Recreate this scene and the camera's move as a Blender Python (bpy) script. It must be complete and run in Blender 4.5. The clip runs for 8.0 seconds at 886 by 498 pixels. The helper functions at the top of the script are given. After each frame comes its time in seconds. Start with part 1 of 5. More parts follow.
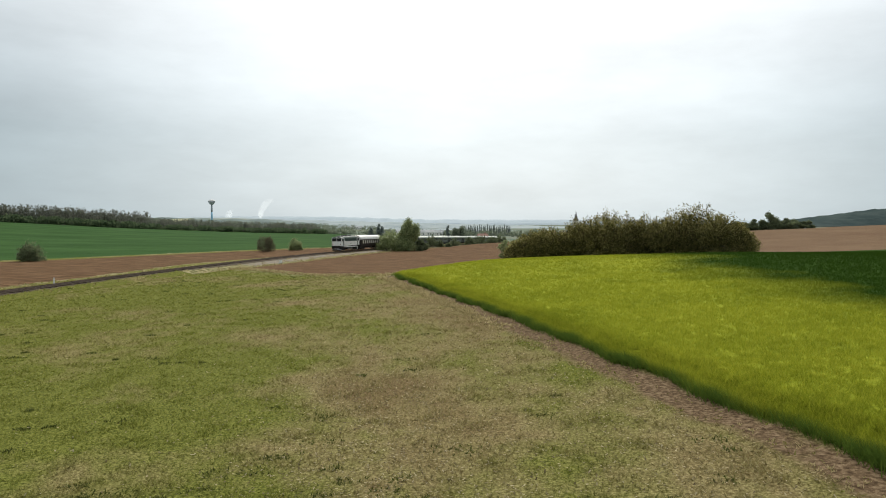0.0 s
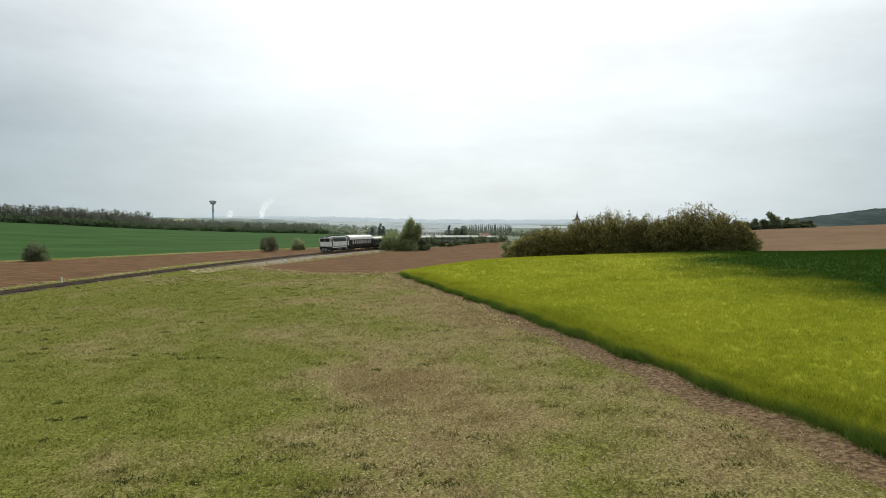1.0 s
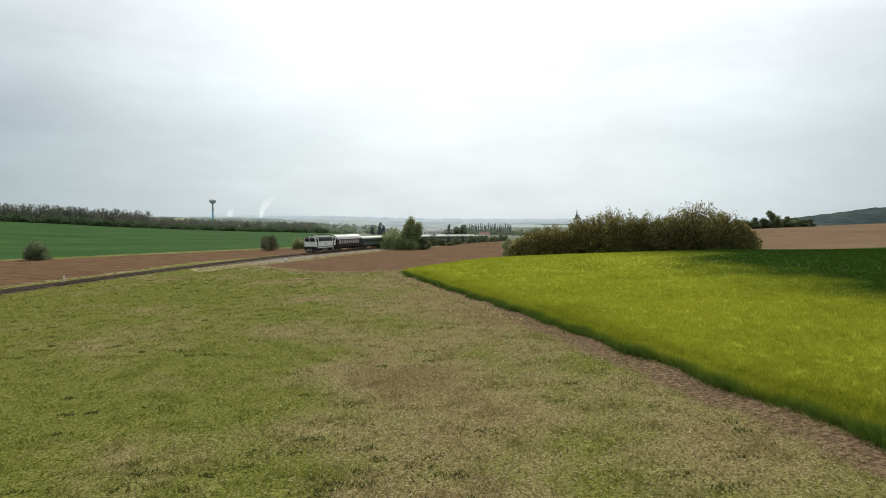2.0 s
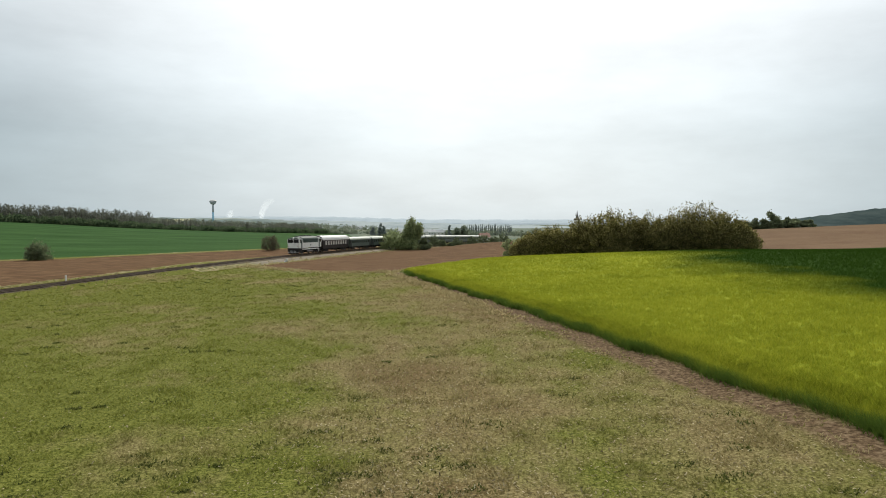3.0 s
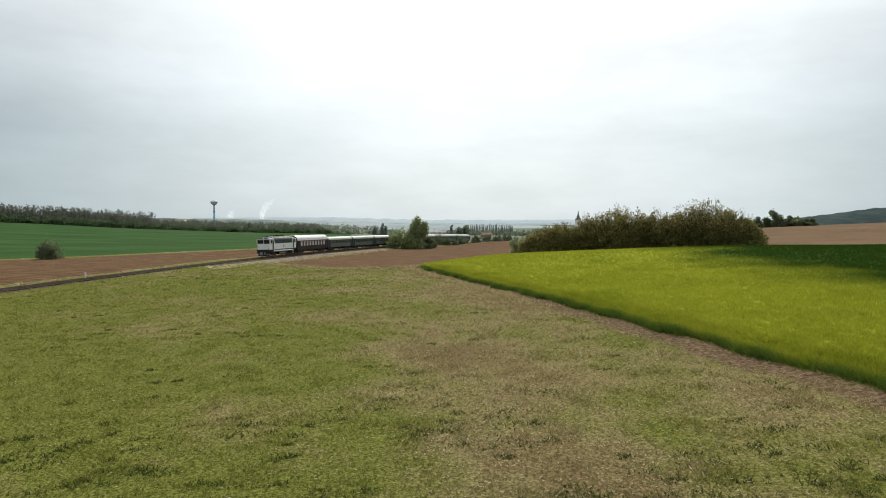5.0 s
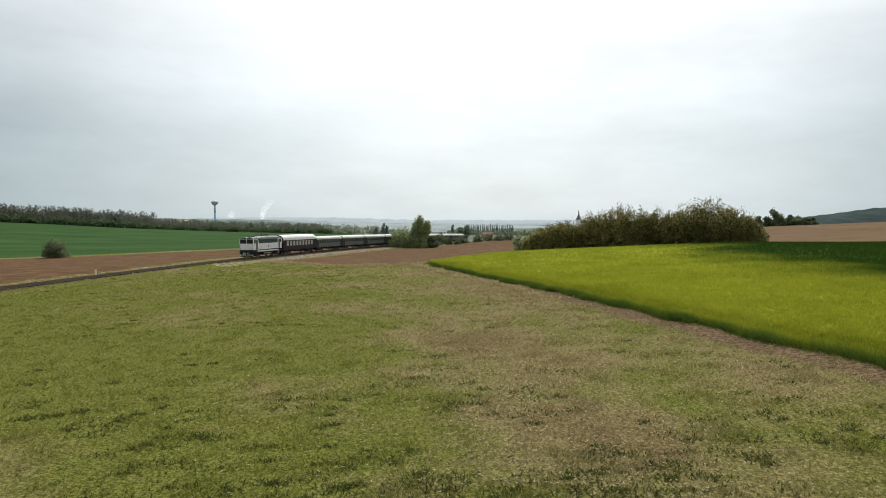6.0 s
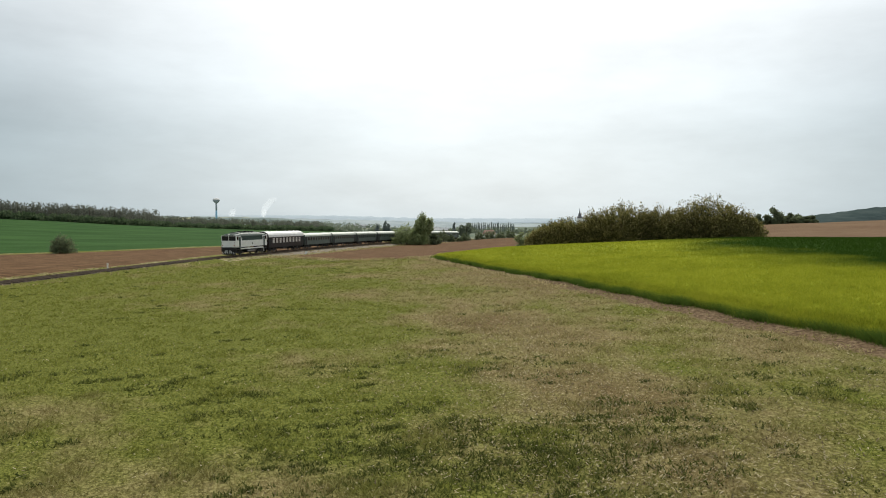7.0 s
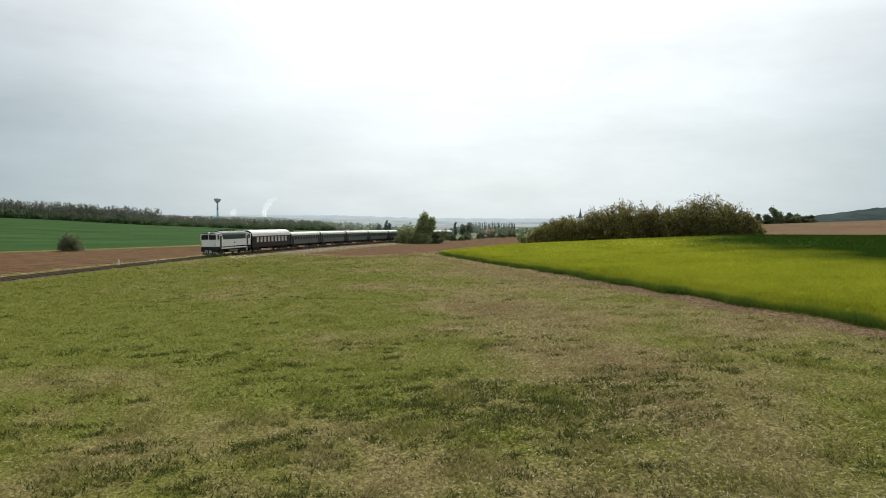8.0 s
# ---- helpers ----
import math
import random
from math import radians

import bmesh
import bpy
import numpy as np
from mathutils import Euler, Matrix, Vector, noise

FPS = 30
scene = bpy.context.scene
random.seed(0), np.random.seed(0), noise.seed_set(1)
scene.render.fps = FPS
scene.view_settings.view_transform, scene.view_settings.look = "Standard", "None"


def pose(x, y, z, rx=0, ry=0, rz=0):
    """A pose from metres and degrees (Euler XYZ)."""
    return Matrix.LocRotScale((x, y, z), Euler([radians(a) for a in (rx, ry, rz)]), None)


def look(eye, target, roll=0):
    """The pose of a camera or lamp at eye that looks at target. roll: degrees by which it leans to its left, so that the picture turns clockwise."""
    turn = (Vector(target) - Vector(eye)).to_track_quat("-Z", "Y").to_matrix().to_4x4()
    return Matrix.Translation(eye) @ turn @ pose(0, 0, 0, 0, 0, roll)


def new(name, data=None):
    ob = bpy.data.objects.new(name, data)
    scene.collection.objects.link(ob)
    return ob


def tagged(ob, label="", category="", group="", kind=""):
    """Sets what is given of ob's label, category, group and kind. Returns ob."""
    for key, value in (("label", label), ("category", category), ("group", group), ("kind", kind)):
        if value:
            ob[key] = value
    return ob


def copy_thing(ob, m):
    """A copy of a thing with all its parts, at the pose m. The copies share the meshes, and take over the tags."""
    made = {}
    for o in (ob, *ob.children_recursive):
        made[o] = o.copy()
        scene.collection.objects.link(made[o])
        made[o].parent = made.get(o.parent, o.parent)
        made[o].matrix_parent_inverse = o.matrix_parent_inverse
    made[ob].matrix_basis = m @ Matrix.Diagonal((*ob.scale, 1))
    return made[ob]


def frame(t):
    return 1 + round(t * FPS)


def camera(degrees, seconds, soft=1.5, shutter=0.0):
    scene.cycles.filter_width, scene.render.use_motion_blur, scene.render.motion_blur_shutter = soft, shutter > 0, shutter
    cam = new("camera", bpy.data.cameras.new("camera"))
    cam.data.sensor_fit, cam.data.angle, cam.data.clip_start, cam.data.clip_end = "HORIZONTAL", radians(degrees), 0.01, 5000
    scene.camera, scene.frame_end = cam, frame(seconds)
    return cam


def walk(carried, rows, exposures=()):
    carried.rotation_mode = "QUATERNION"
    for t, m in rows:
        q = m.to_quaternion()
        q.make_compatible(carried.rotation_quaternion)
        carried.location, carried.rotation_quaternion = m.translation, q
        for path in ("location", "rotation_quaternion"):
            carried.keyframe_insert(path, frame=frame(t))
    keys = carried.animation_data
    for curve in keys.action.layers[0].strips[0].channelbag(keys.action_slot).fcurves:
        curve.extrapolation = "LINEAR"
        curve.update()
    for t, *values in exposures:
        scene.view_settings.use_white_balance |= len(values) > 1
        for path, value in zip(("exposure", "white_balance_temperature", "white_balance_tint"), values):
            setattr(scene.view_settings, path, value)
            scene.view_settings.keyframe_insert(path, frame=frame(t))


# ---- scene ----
cam = camera(66, 8.0, soft=1.0)
PATH = [
    (0, (0.000, 0.000, 5.700), (3.85, 99.84, 1.64), 0.07),
    (0.5, (-0.209, -0.369, 5.717), (3.53, 99.48, 1.59), 0.06),
    (1, (-0.481, -0.751, 5.660), (3.25, 99.10, 1.57), 0.02),
    (1.5, (-0.654, -0.939, 5.639), (3.13, 98.90, 1.41), 0.00),
    (3, (-0.860, -1.171, 5.435), (2.90, 98.68, 1.37), 0.02),
    (3.5, (-1.248, -1.475, 5.352), (2.53, 98.37, 1.34), -0.04),
    (4, (-1.684, -1.846, 5.287), (2.07, 98.00, 1.27), -0.15),
    (4.5, (-2.185, -2.324, 5.157), (1.59, 97.52, 1.13), -0.07),
    (6, (-3.460, -4.022, 4.675), (0.29, 95.83, 0.69), -0.11),
    (6.5, (-3.791, -4.912, 4.474), (-0.11, 94.94, 0.38), -0.03),
    (7, (-4.115, -5.941, 4.252), (-0.47, 93.90, 0.04), 0.01),
    (7.5, (-4.392, -6.979, 4.052), (-0.77, 92.86, -0.23), 0.10),
    (8, (-4.714, -8.019, 3.954), (-1.13, 91.83, -0.27), 0.11),
]
walk(cam, [(t, look(eye, target, roll)) for t, eye, target, roll in PATH])

# ---- sky, sun, exposure ----
SUN_AZ, SUN_EL = radians(6), radians(34)       # azimuth from +y towards +x
world = bpy.data.worlds.new("overcast_sky")
scene.world = world
world.use_nodes = True


def build_world():
    nt = world.node_tree
    nt.nodes.clear()
    N, L = nt.nodes.new, nt.links.new
    out, bg = N("ShaderNodeOutputWorld"), N("ShaderNodeBackground")
    sky = N("ShaderNodeTexSky")
    sky.sky_type, sky.sun_disc = "NISHITA", False
    sky.sun_elevation, sky.sun_rotation = SUN_EL, SUN_AZ
    sky.dust_density = 3.0
    tc, sep = N("ShaderNodeTexCoord"), N("ShaderNodeSeparateXYZ")
    L(tc.outputs["Generated"], sep.inputs[0])
    # cloud deck: blue-grey towards the horizon, brightest round the hidden sun
    ramp = N("ShaderNodeValToRGB")
    cr = ramp.color_ramp
    cr.elements[0].position, cr.elements[0].color = 0.0, (0.50, 0.60, 0.64, 1)
    cr.elements[1].position, cr.elements[1].color = 1.0, (0.93, 0.95, 0.97, 1)
    for p, c in ((0.04, (0.45, 0.55, 0.60)), (0.12, (0.435, 0.535, 0.585)), (0.24, (0.53, 0.605, 0.645)), (0.45, (0.70, 0.735, 0.755))):
        e = cr.elements.new(p)
        e.color = (*c, 1)
    L(sep.outputs["Z"], ramp.inputs[0])
    dot = N("ShaderNodeVectorMath")
    dot.operation = "DOT_PRODUCT"
    dot.inputs[1].default_value = (math.sin(SUN_AZ) * math.cos(SUN_EL), math.cos(SUN_AZ) * math.cos(SUN_EL), math.sin(SUN_EL))
    L(tc.outputs["Generated"], dot.inputs[0])
    glow = N("ShaderNodeMapRange")
    glow.interpolation_type = "SMOOTHSTEP"
    for k, v in (("From Min", 0.66), ("From Max", 0.98), ("To Min", 0.0), ("To Max", 0.56)):
        glow.inputs[k].default_value = v
    L(dot.outputs["Value"], glow.inputs["Value"])
    lit = N("ShaderNodeMix")
    lit.data_type, lit.blend_type = "RGBA", "ADD"
    lit.inputs["Factor"].default_value = 1.0
    L(ramp.outputs["Color"], lit.inputs[6])
    L(glow.outputs[0], lit.inputs[7])
    mp = N("ShaderNodeMapping")
    mp.inputs["Scale"].default_value = (1.5, 1.5, 5.0)
    L(tc.outputs["Generated"], mp.inputs[0])
    nz = N("ShaderNodeTexNoise")
    nz.inputs["Scale"].default_value, nz.inputs["Detail"].default_value, nz.inputs["Roughness"].default_value = 2.3, 8, 0.58
    L(mp.outputs[0], nz.inputs["Vector"])
    mr = N("ShaderNodeMapRange")
    mr.inputs["From Min"].default_value, mr.inputs["From Max"].default_value = 0.3, 0.7
    mr.inputs["To Min"].default_value, mr.inputs["To Max"].default_value = 0.88, 1.09
    L(nz.outputs["Fac"], mr.inputs["Value"])
    mul = N("ShaderNodeMix")
    mul.data_type, mul.blend_type = "RGBA", "MULTIPLY"
    mul.inputs["Factor"].default_value = 1.0
    L(lit.outputs[2], mul.inputs[6])
    L(mr.outputs[0], mul.inputs[7])
    sc = N("ShaderNodeMix")
    sc.data_type, sc.blend_type = "RGBA", "MULTIPLY"
    sc.inputs["Factor"].default_value = 1.0
    sc.inputs[7].default_value = (0.1, 0.1, 0.1, 1)
    L(sky.outputs["Color"], sc.inputs[6])
    mix = N("ShaderNodeMix")
    mix.data_type = "RGBA"
    mix.inputs["Factor"].default_value = 0.92
    L(sc.outputs[2], mix.inputs[6])
    L(mul.outputs[2], mix.inputs[7])
    L(mix.outputs[2], bg.inputs["Color"])
    bg.inputs["Strength"].default_value = 1.0
    L(bg.outputs[0], out.inputs[0])


build_world()
sun = new("sun", bpy.data.lights.new("sun", "SUN"))
sun.data.energy, sun.data.angle, sun.data.color = 2.75, radians(11), (1.0, 0.95, 0.86)
sun.matrix_world = look((math.sin(SUN_AZ) * 50, math.cos(SUN_AZ) * 50, math.tan(SUN_EL) * 50), (0, 0, 0))
scene.view_settings.exposure = -0.1


# ---- helpers for building ----
class Geo:
    """Collects vertices and faces of one mesh."""

    def __init__(self):
        self.v, self.f = [], []

    def add(self, vs, fs):
        o = len(self.v)
        self.v += [tuple(p) for p in vs]
        self.f += [tuple(i + o for i in f) for f in fs]
        return self

    def box(self, x0, y0, z0, x1, y1, z1, bevel=0.0):
        b = min(bevel, abs(x1 - x0) / 3, abs(y1 - y0) / 3, abs(z1 - z0) / 3)
        if b <= 0:
            vs = [(x, y, z) for z in (z0, z1) for y in (y0, y1) for x in (x0, x1)]
            return self.add(vs, [(0, 2, 3, 1), (4, 5, 7, 6), (0, 1, 5, 4), (2, 6, 7, 3), (0, 4, 6, 2), (1, 3, 7, 5)])
        bm = bmesh.new()
        bmesh.ops.create_cube(bm, size=1.0)
        for v in bm.verts:
            v.co = ((x0 + x1) / 2 + v.co.x * (x1 - x0), (y0 + y1) / 2 + v.co.y * (y1 - y0), (z0 + z1) / 2 + v.co.z * (z1 - z0))
        bmesh.ops.bevel(bm, geom=bm.edges[:], offset=b, segments=2, affect="EDGES")
        return self.bm(bm)

    def bm(self, bm):
        bm.verts.index_update()
        self.add([v.co[:] for v in bm.verts], [[v.index for v in f.verts] for f in bm.faces])
        bm.free()
        return self

    def tube(self, a, b, ra, rb=None, n=8, caps=True):
        rb = ra if rb is None else rb
        a, b = Vector(a), Vector(b)
        q = (b - a).to_track_quat("Z", "Y")
        ring = [(math.cos(2 * math.pi * i / n), math.sin(2 * math.pi * i / n)) for i in range(n)]
        vs = [a + q @ Vector((c * ra, s * ra, 0)) for c, s in ring] + [b + q @ Vector((c * rb, s * rb, 0)) for c, s in ring]
        fs = [(i, (i + 1) % n, n + (i + 1) % n, n + i) for i in range(n)]
        if caps:
            fs += [tuple(range(n - 1, -1, -1)), tuple(range(n, 2 * n))]
        return self.add(vs, fs)

    def loft(self, sections, close=True, caps=True):
        """Joins rings of points of equal count."""
        n = len(sections[0])
        vs = [p for s in sections for p in s]
        fs = []
        for k in range(len(sections) - 1):
            for i in range(n if close else n - 1):
                j = (i + 1) % n
                fs.append((k * n + i, k * n + j, (k + 1) * n + j, (k + 1) * n + i))
        if caps and close:
            fs += [tuple(range(n - 1, -1, -1)), tuple(range((len(sections) - 1) * n, len(sections) * n))]
        return self.add(vs, fs)

    def mesh(self, name, material=None, smooth=False):
        me = bpy.data.meshes.new(name)
        me.from_pydata(self.v, [], self.f)
        if material:
            me.materials.append(material)
        if smooth:
            me.polygons.foreach_set("use_smooth", [True] * len(me.polygons))
        me.validate()
        me.update()
        return me


def part(name, geo, material, parent, label="", smooth=False):
    ob = new(name, geo.mesh(name, material, smooth))
    ob.parent = parent
    return tagged(ob, label)


def thing(name, label, category, group="", at=None):
    ob = new(name)
    ob.empty_display_size = 0.2
    if at is not None:
        ob.matrix_basis = at
    return tagged(ob, label, category, group)


def quads_mesh(name, pts, material, corners=4):
    """A mesh of loose triangles or quads from an array (n, corners, 3)."""
    n = len(pts)
    me = bpy.data.meshes.new(name)
    me.vertices.add(n * corners)
    me.vertices.foreach_set("co", np.ascontiguousarray(pts, dtype=np.float32).ravel())
    me.loops.add(n * corners)
    me.loops.foreach_set("vertex_index", np.arange(n * corners, dtype=np.int32))
    me.polygons.add(n)
    me.polygons.foreach_set("loop_start", np.arange(0, n * corners, corners, dtype=np.int32))
    me.materials.append(material)
    me.update()
    me.validate()
    return me


# ---- materials ----
class Mat:
    """A node material with one Principled surface."""

    def __init__(self, name, rough=0.8, metal=0.0, spec=0.3):
        self.m = bpy.data.materials.new(name)
        self.m.use_nodes = True
        self.nt = self.m.node_tree
        self.b = self.nt.nodes["Principled BSDF"]
        self.b.inputs["Roughness"].default_value = rough
        self.b.inputs["Metallic"].default_value = metal
        self.b.inputs["Specular IOR Level"].default_value = spec

    def n(self, kind, **kw):
        node = self.nt.nodes.new(kind)
        for k, v in kw.items():
            node.inputs[k.replace("_", " ")].default_value = v
        return node

    def l(self, a, b):
        self.nt.links.new(a, b)

    def coord(self, space="Object"):
        if space == "Position":
            return self.nt.nodes.new("ShaderNodeNewGeometry").outputs["Position"]
        return self.nt.nodes.new("ShaderNodeTexCoord").outputs[space]

    def noise(self, scale, detail=4, rough=0.55, vec=None, stretch=None):
        nz = self.n("ShaderNodeTexNoise", Scale=scale, Detail=detail, Roughness=rough)
        v = vec if vec is not None else self.coord("Position")
        if stretch:
            mp = self.n("ShaderNodeMapping", Scale=stretch)
            self.l(v, mp.inputs[0])
            v = mp.outputs[0]
        self.l(v, nz.inputs["Vector"])
        return nz.outputs["Fac"]

    def span(self, val, a, b, c=0.0, d=1.0):
        mr = self.n("ShaderNodeMapRange")
        for k, x in (("From Min", a), ("From Max", b), ("To Min", c), ("To Max", d)):
            mr.inputs[k].default_value = x
        self.l(val, mr.inputs["Value"])
        return mr.outputs[0]

    def math(self, op, a, b):
        m = self.nt.nodes.new("ShaderNodeMath")
        m.operation = op
        for i, x in enumerate((a, b)):
            if isinstance(x, (int, float)):
                m.inputs[i].default_value = x
            else:
                self.l(x, m.inputs[i])
        return m.outputs[0]

    def mix(self, fac, a, b, blend="MIX"):
        m = self.nt.nodes.new("ShaderNodeMix")
        m.data_type, m.blend_type = "RGBA", blend
        for sock, x in ((m.inputs["Factor"], fac), (m.inputs[6], a), (m.inputs[7], b)):
            if isinstance(x, (int, float)):
                sock.default_value = x
            elif isinstance(x, tuple):
                sock.default_value = (*x, 1)
            else:
                self.l(x, sock)
        return m.outputs[2]

    def ramp(self, val, *stops):
        r = self.nt.nodes.new("ShaderNodeValToRGB")
        e = r.color_ramp.elements
        while len(e) < len(stops):
            e.new(0.5)
        for el, (p, c) in zip(e, stops):
            el.position, el.color = p, (*c, 1)
        self.l(val, r.inputs[0])
        return r.outputs["Color"]

    def bump(self, val, strength=0.3, dist=0.02):
        bp = self.n("ShaderNodeBump", Strength=strength, Distance=dist)
        self.l(val, bp.inputs["Height"])
        self.l(bp.outputs[0], self.b.inputs["Normal"])

    def color(self, c):
        if isinstance(c, tuple):
            self.b.inputs["Base Color"].default_value = (*c, 1)
        else:
            self.l(c, self.b.inputs["Base Color"])
        return self

    def attr(self, name):
        a = self.nt.nodes.new("ShaderNodeAttribute")
        a.attribute_name = name
        return a.outputs["Fac"]


def simple(name, c, rough=0.6, metal=0.0, vary=0.25, scale=3.0, spec=0.4):
    """Paint, metal or stone with dirt and grain at two scales."""
    m = Mat(name, rough, metal, spec)
    big, fine = m.noise(scale, 5, vec=m.coord("Object")), m.noise(scale * 12, 3, vec=m.coord("Object"))
    f = m.math("ADD", m.math("MULTIPLY", big, 0.65), m.math("MULTIPLY", fine, 0.35))
    lo, hi = tuple(x * (1 - vary) for x in c), tuple(min(1, x * (1 + vary)) for x in c)
    m.color(m.ramp(f, (0.3, lo), (0.7, hi)))
    m.l(m.span(fine, 0.3, 0.7, max(0.05, rough - 0.12), min(1, rough + 0.12)), m.b.inputs["Roughness"])
    m.bump(fine, 0.15, 0.01)
    return m.m


def leafy(name, dark, light, warm):
    """Foliage whose leaves differ one from another."""
    m = Mat(name, 0.85, 0, 0.06)
    g = m.nt.nodes.new("ShaderNodeNewGeometry")
    rnd = g.outputs["Random Per Island"]
    c = m.ramp(rnd, (0.0, dark), (0.55, light), (1.0, warm))
    c = m.mix(m.span(m.noise(0.6, 3), 0.35, 0.65, 0.0, 0.25), c, dark)
    m.color(c)
    tr = m.n("ShaderNodeBsdfTranslucent")
    m.l(c, tr.inputs["Color"])
    mx = m.n("ShaderNodeMixShader", Fac=0.5)
    m.l(m.b.outputs[0], mx.inputs[1])
    m.l(tr.outputs[0], mx.inputs[2])
    m.l(mx.outputs[0], m.nt.nodes["Material Output"].inputs["Surface"])
    return m.m


def crop_colour(m, fine):
    """Yellowish-green crop, with shade painted into its far corner and along its edge."""
    patch = m.math("ADD", m.math("MULTIPLY", m.noise(0.22, 5, 0.65), 0.6), m.math("MULTIPLY", m.noise(1.6, 4, 0.7), 0.4))
    yellow = m.ramp(m.math("ADD", m.math("MULTIPLY", patch, 0.55), m.math("MULTIPLY", fine, 0.45)),
                    (0.36, (0.150, 0.180, 0.014)), (0.50, (0.276, 0.312, 0.025)), (0.64, (0.405, 0.412, 0.042)))
    # cast shade over the far corner, put into the crop colour
    lush = m.mix(fine, (0.014, 0.040, 0.004), (0.045, 0.092, 0.010))
    wob = m.span(m.noise(0.12, 4), 0.2, 0.8, -5, 5)
    inner = m.mix(m.span(m.math("ADD", m.attr("lush"), wob), -3.0, 6.0), yellow, lush)
    # edge plants: greener, with the shade of the crop's side painted in
    rim = m.mix(fine, (0.045, 0.090, 0.014), (0.12, 0.18, 0.03))
    return m.mix(m.span(m.math("ADD", m.attr("crop"), m.span(wob, -5, 5, -0.2, 0.2)), 0.0, 0.5), rim, inner)


def dry_amount(m):
    """How parched the meadow is: patches, streaks and the worn strip."""
    n1, n2 = m.noise(0.16, 5, 0.6), m.noise(1.3, 5, 0.65)
    streak = m.noise(0.8, 4, 0.6, stretch=(1.0, 0.35, 1.0))
    d = m.math("ADD", m.math("MULTIPLY", n1, 0.62), m.math("MULTIPLY", n2, 0.18))
    d = m.math("ADD", d, m.math("MULTIPLY", streak, 0.2))
    big = m.span(m.noise(0.075, 3, 0.5), 0.3, 0.7, -0.14, 0.14)
    d = m.math("ADD", d, big)
    return m.math("ADD", d, m.math("MULTIPLY", m.attr("worn"), 0.20))


def ground_material():
    m = Mat("fields", 1.0, 0, 0.02)
    wob = m.span(m.noise(0.35, 5), 0.2, 0.8, -1.4, 1.4)
    wob2 = m.span(m.noise(2.5, 3), 0.2, 0.8, -0.4, 0.4)
    wobble = m.math("ADD", wob, wob2)
    # mown meadow: green and dry patches, clippings, bare soil
    n2, n3 = m.noise(1.3, 5, 0.65), m.noise(14, 4, 0.7)
    green = m.ramp(n3, (0.38, (0.058, 0.068, 0.013)), (0.5, (0.142, 0.156, 0.030)), (0.62, (0.24, 0.242, 0.06)))
    dry = m.ramp(n3, (0.36, (0.125, 0.098, 0.042)), (0.5, (0.225, 0.185, 0.076)), (0.64, (0.37, 0.315, 0.155)))
    soil = m.ramp(n3, (0.38, (0.070, 0.042, 0.020)), (0.62, (0.23, 0.155, 0.075)))
    dryness = dry_amount(m)
    meadow = m.mix(m.span(dryness, 0.47, 0.66), green, dry)
    meadow = m.mix(m.span(dryness, 0.64, 0.78, 0, 0.7), meadow, soil)
    # ploughed soil with furrows
    fur = m.noise(1.2, 4, 0.6, stretch=(0.25, 1.2, 1))
    plough = m.ramp(m.math("ADD", m.math("MULTIPLY", fur, 0.6), m.math("MULTIPLY", n3, 0.4)),
                    (0.38, (0.060, 0.034, 0.018)), (0.5, (0.135, 0.078, 0.040)), (0.62, (0.23, 0.148, 0.082)))
    pale = m.mix(m.span(m.noise(0.05, 3), 0.35, 0.65), (0.225, 0.155, 0.095), (0.17, 0.112, 0.07))
    far_plough = m.mix(0.35, pale, plough)
    # young cereal
    cer = m.noise(0.05, 6, 0.65, stretch=(0.45, 1.0, 1))
    cereal = m.ramp(m.math("ADD", m.math("MULTIPLY", cer, 0.7), m.math("MULTIPLY", n2, 0.3)),
                    (0.36, (0.024, 0.064, 0.017)), (0.64, (0.056, 0.118, 0.032)))
    verge = m.ramp(n2, (0.36, (0.070, 0.080, 0.022)), (0.48, (0.19, 0.18, 0.075)), (0.62, (0.42, 0.37, 0.21)))
    under = crop_colour(m, n3)
    gravel = m.ramp(m.noise(9, 5, 0.8), (0.35, (0.05, 0.040, 0.028)), (0.65, (0.14, 0.11, 0.075)))
    sand = m.ramp(m.noise(3, 5, 0.7), (0.35, (0.17, 0.14, 0.105)), (0.65, (0.36, 0.32, 0.26)))
    # distant fields: haze is put into these greyed, paled colours
    dist = m.ramp(m.noise(0.006, 4, 0.6), (0.38, (0.13, 0.175, 0.13)), (0.47, (0.20, 0.215, 0.16)), (0.53, (0.11, 0.16, 0.115)), (0.62, (0.23, 0.235, 0.16)), (0.7, (0.16, 0.195, 0.15)))

    def edge(name, soft=0.25):
        return m.span(m.math("ADD", m.attr(name), wobble), -soft, soft)

    c = m.mix(edge("far"), meadow, dist)
    c = m.mix(edge("plough"), c, plough)
    c = m.mix(edge("tan"), c, far_plough)
    c = m.mix(edge("cereal"), c, cereal)
    c = m.mix(edge("verge"), c, verge)
    clod = m.ramp(m.noise(7, 4, 0.7), (0.36, (0.060, 0.038, 0.021)), (0.5, (0.145, 0.098, 0.055)), (0.66, (0.28, 0.205, 0.125)))
    c = m.mix(m.span(m.math("ADD", m.attr("bank"), m.math("MULTIPLY", wobble, 0.2)), -0.25, 0.25), c, clod)
    c = m.mix(edge("sand", 0.6), c, sand)
    c = m.mix(m.span(m.math("ADD", m.attr("crop"), m.math("MULTIPLY", wobble, 0.2)), 0.0, 0.4), c, under)
    c = m.mix(edge("bed", 0.1), c, gravel)
    m.color(c)
    m.bump(m.math("ADD", n3, m.math("MULTIPLY", n2, 2.0)), 0.6, 0.08)
    return m.m


# ---- the railway line: one long curve ----
R, A0 = 912.4, radians(7.85)
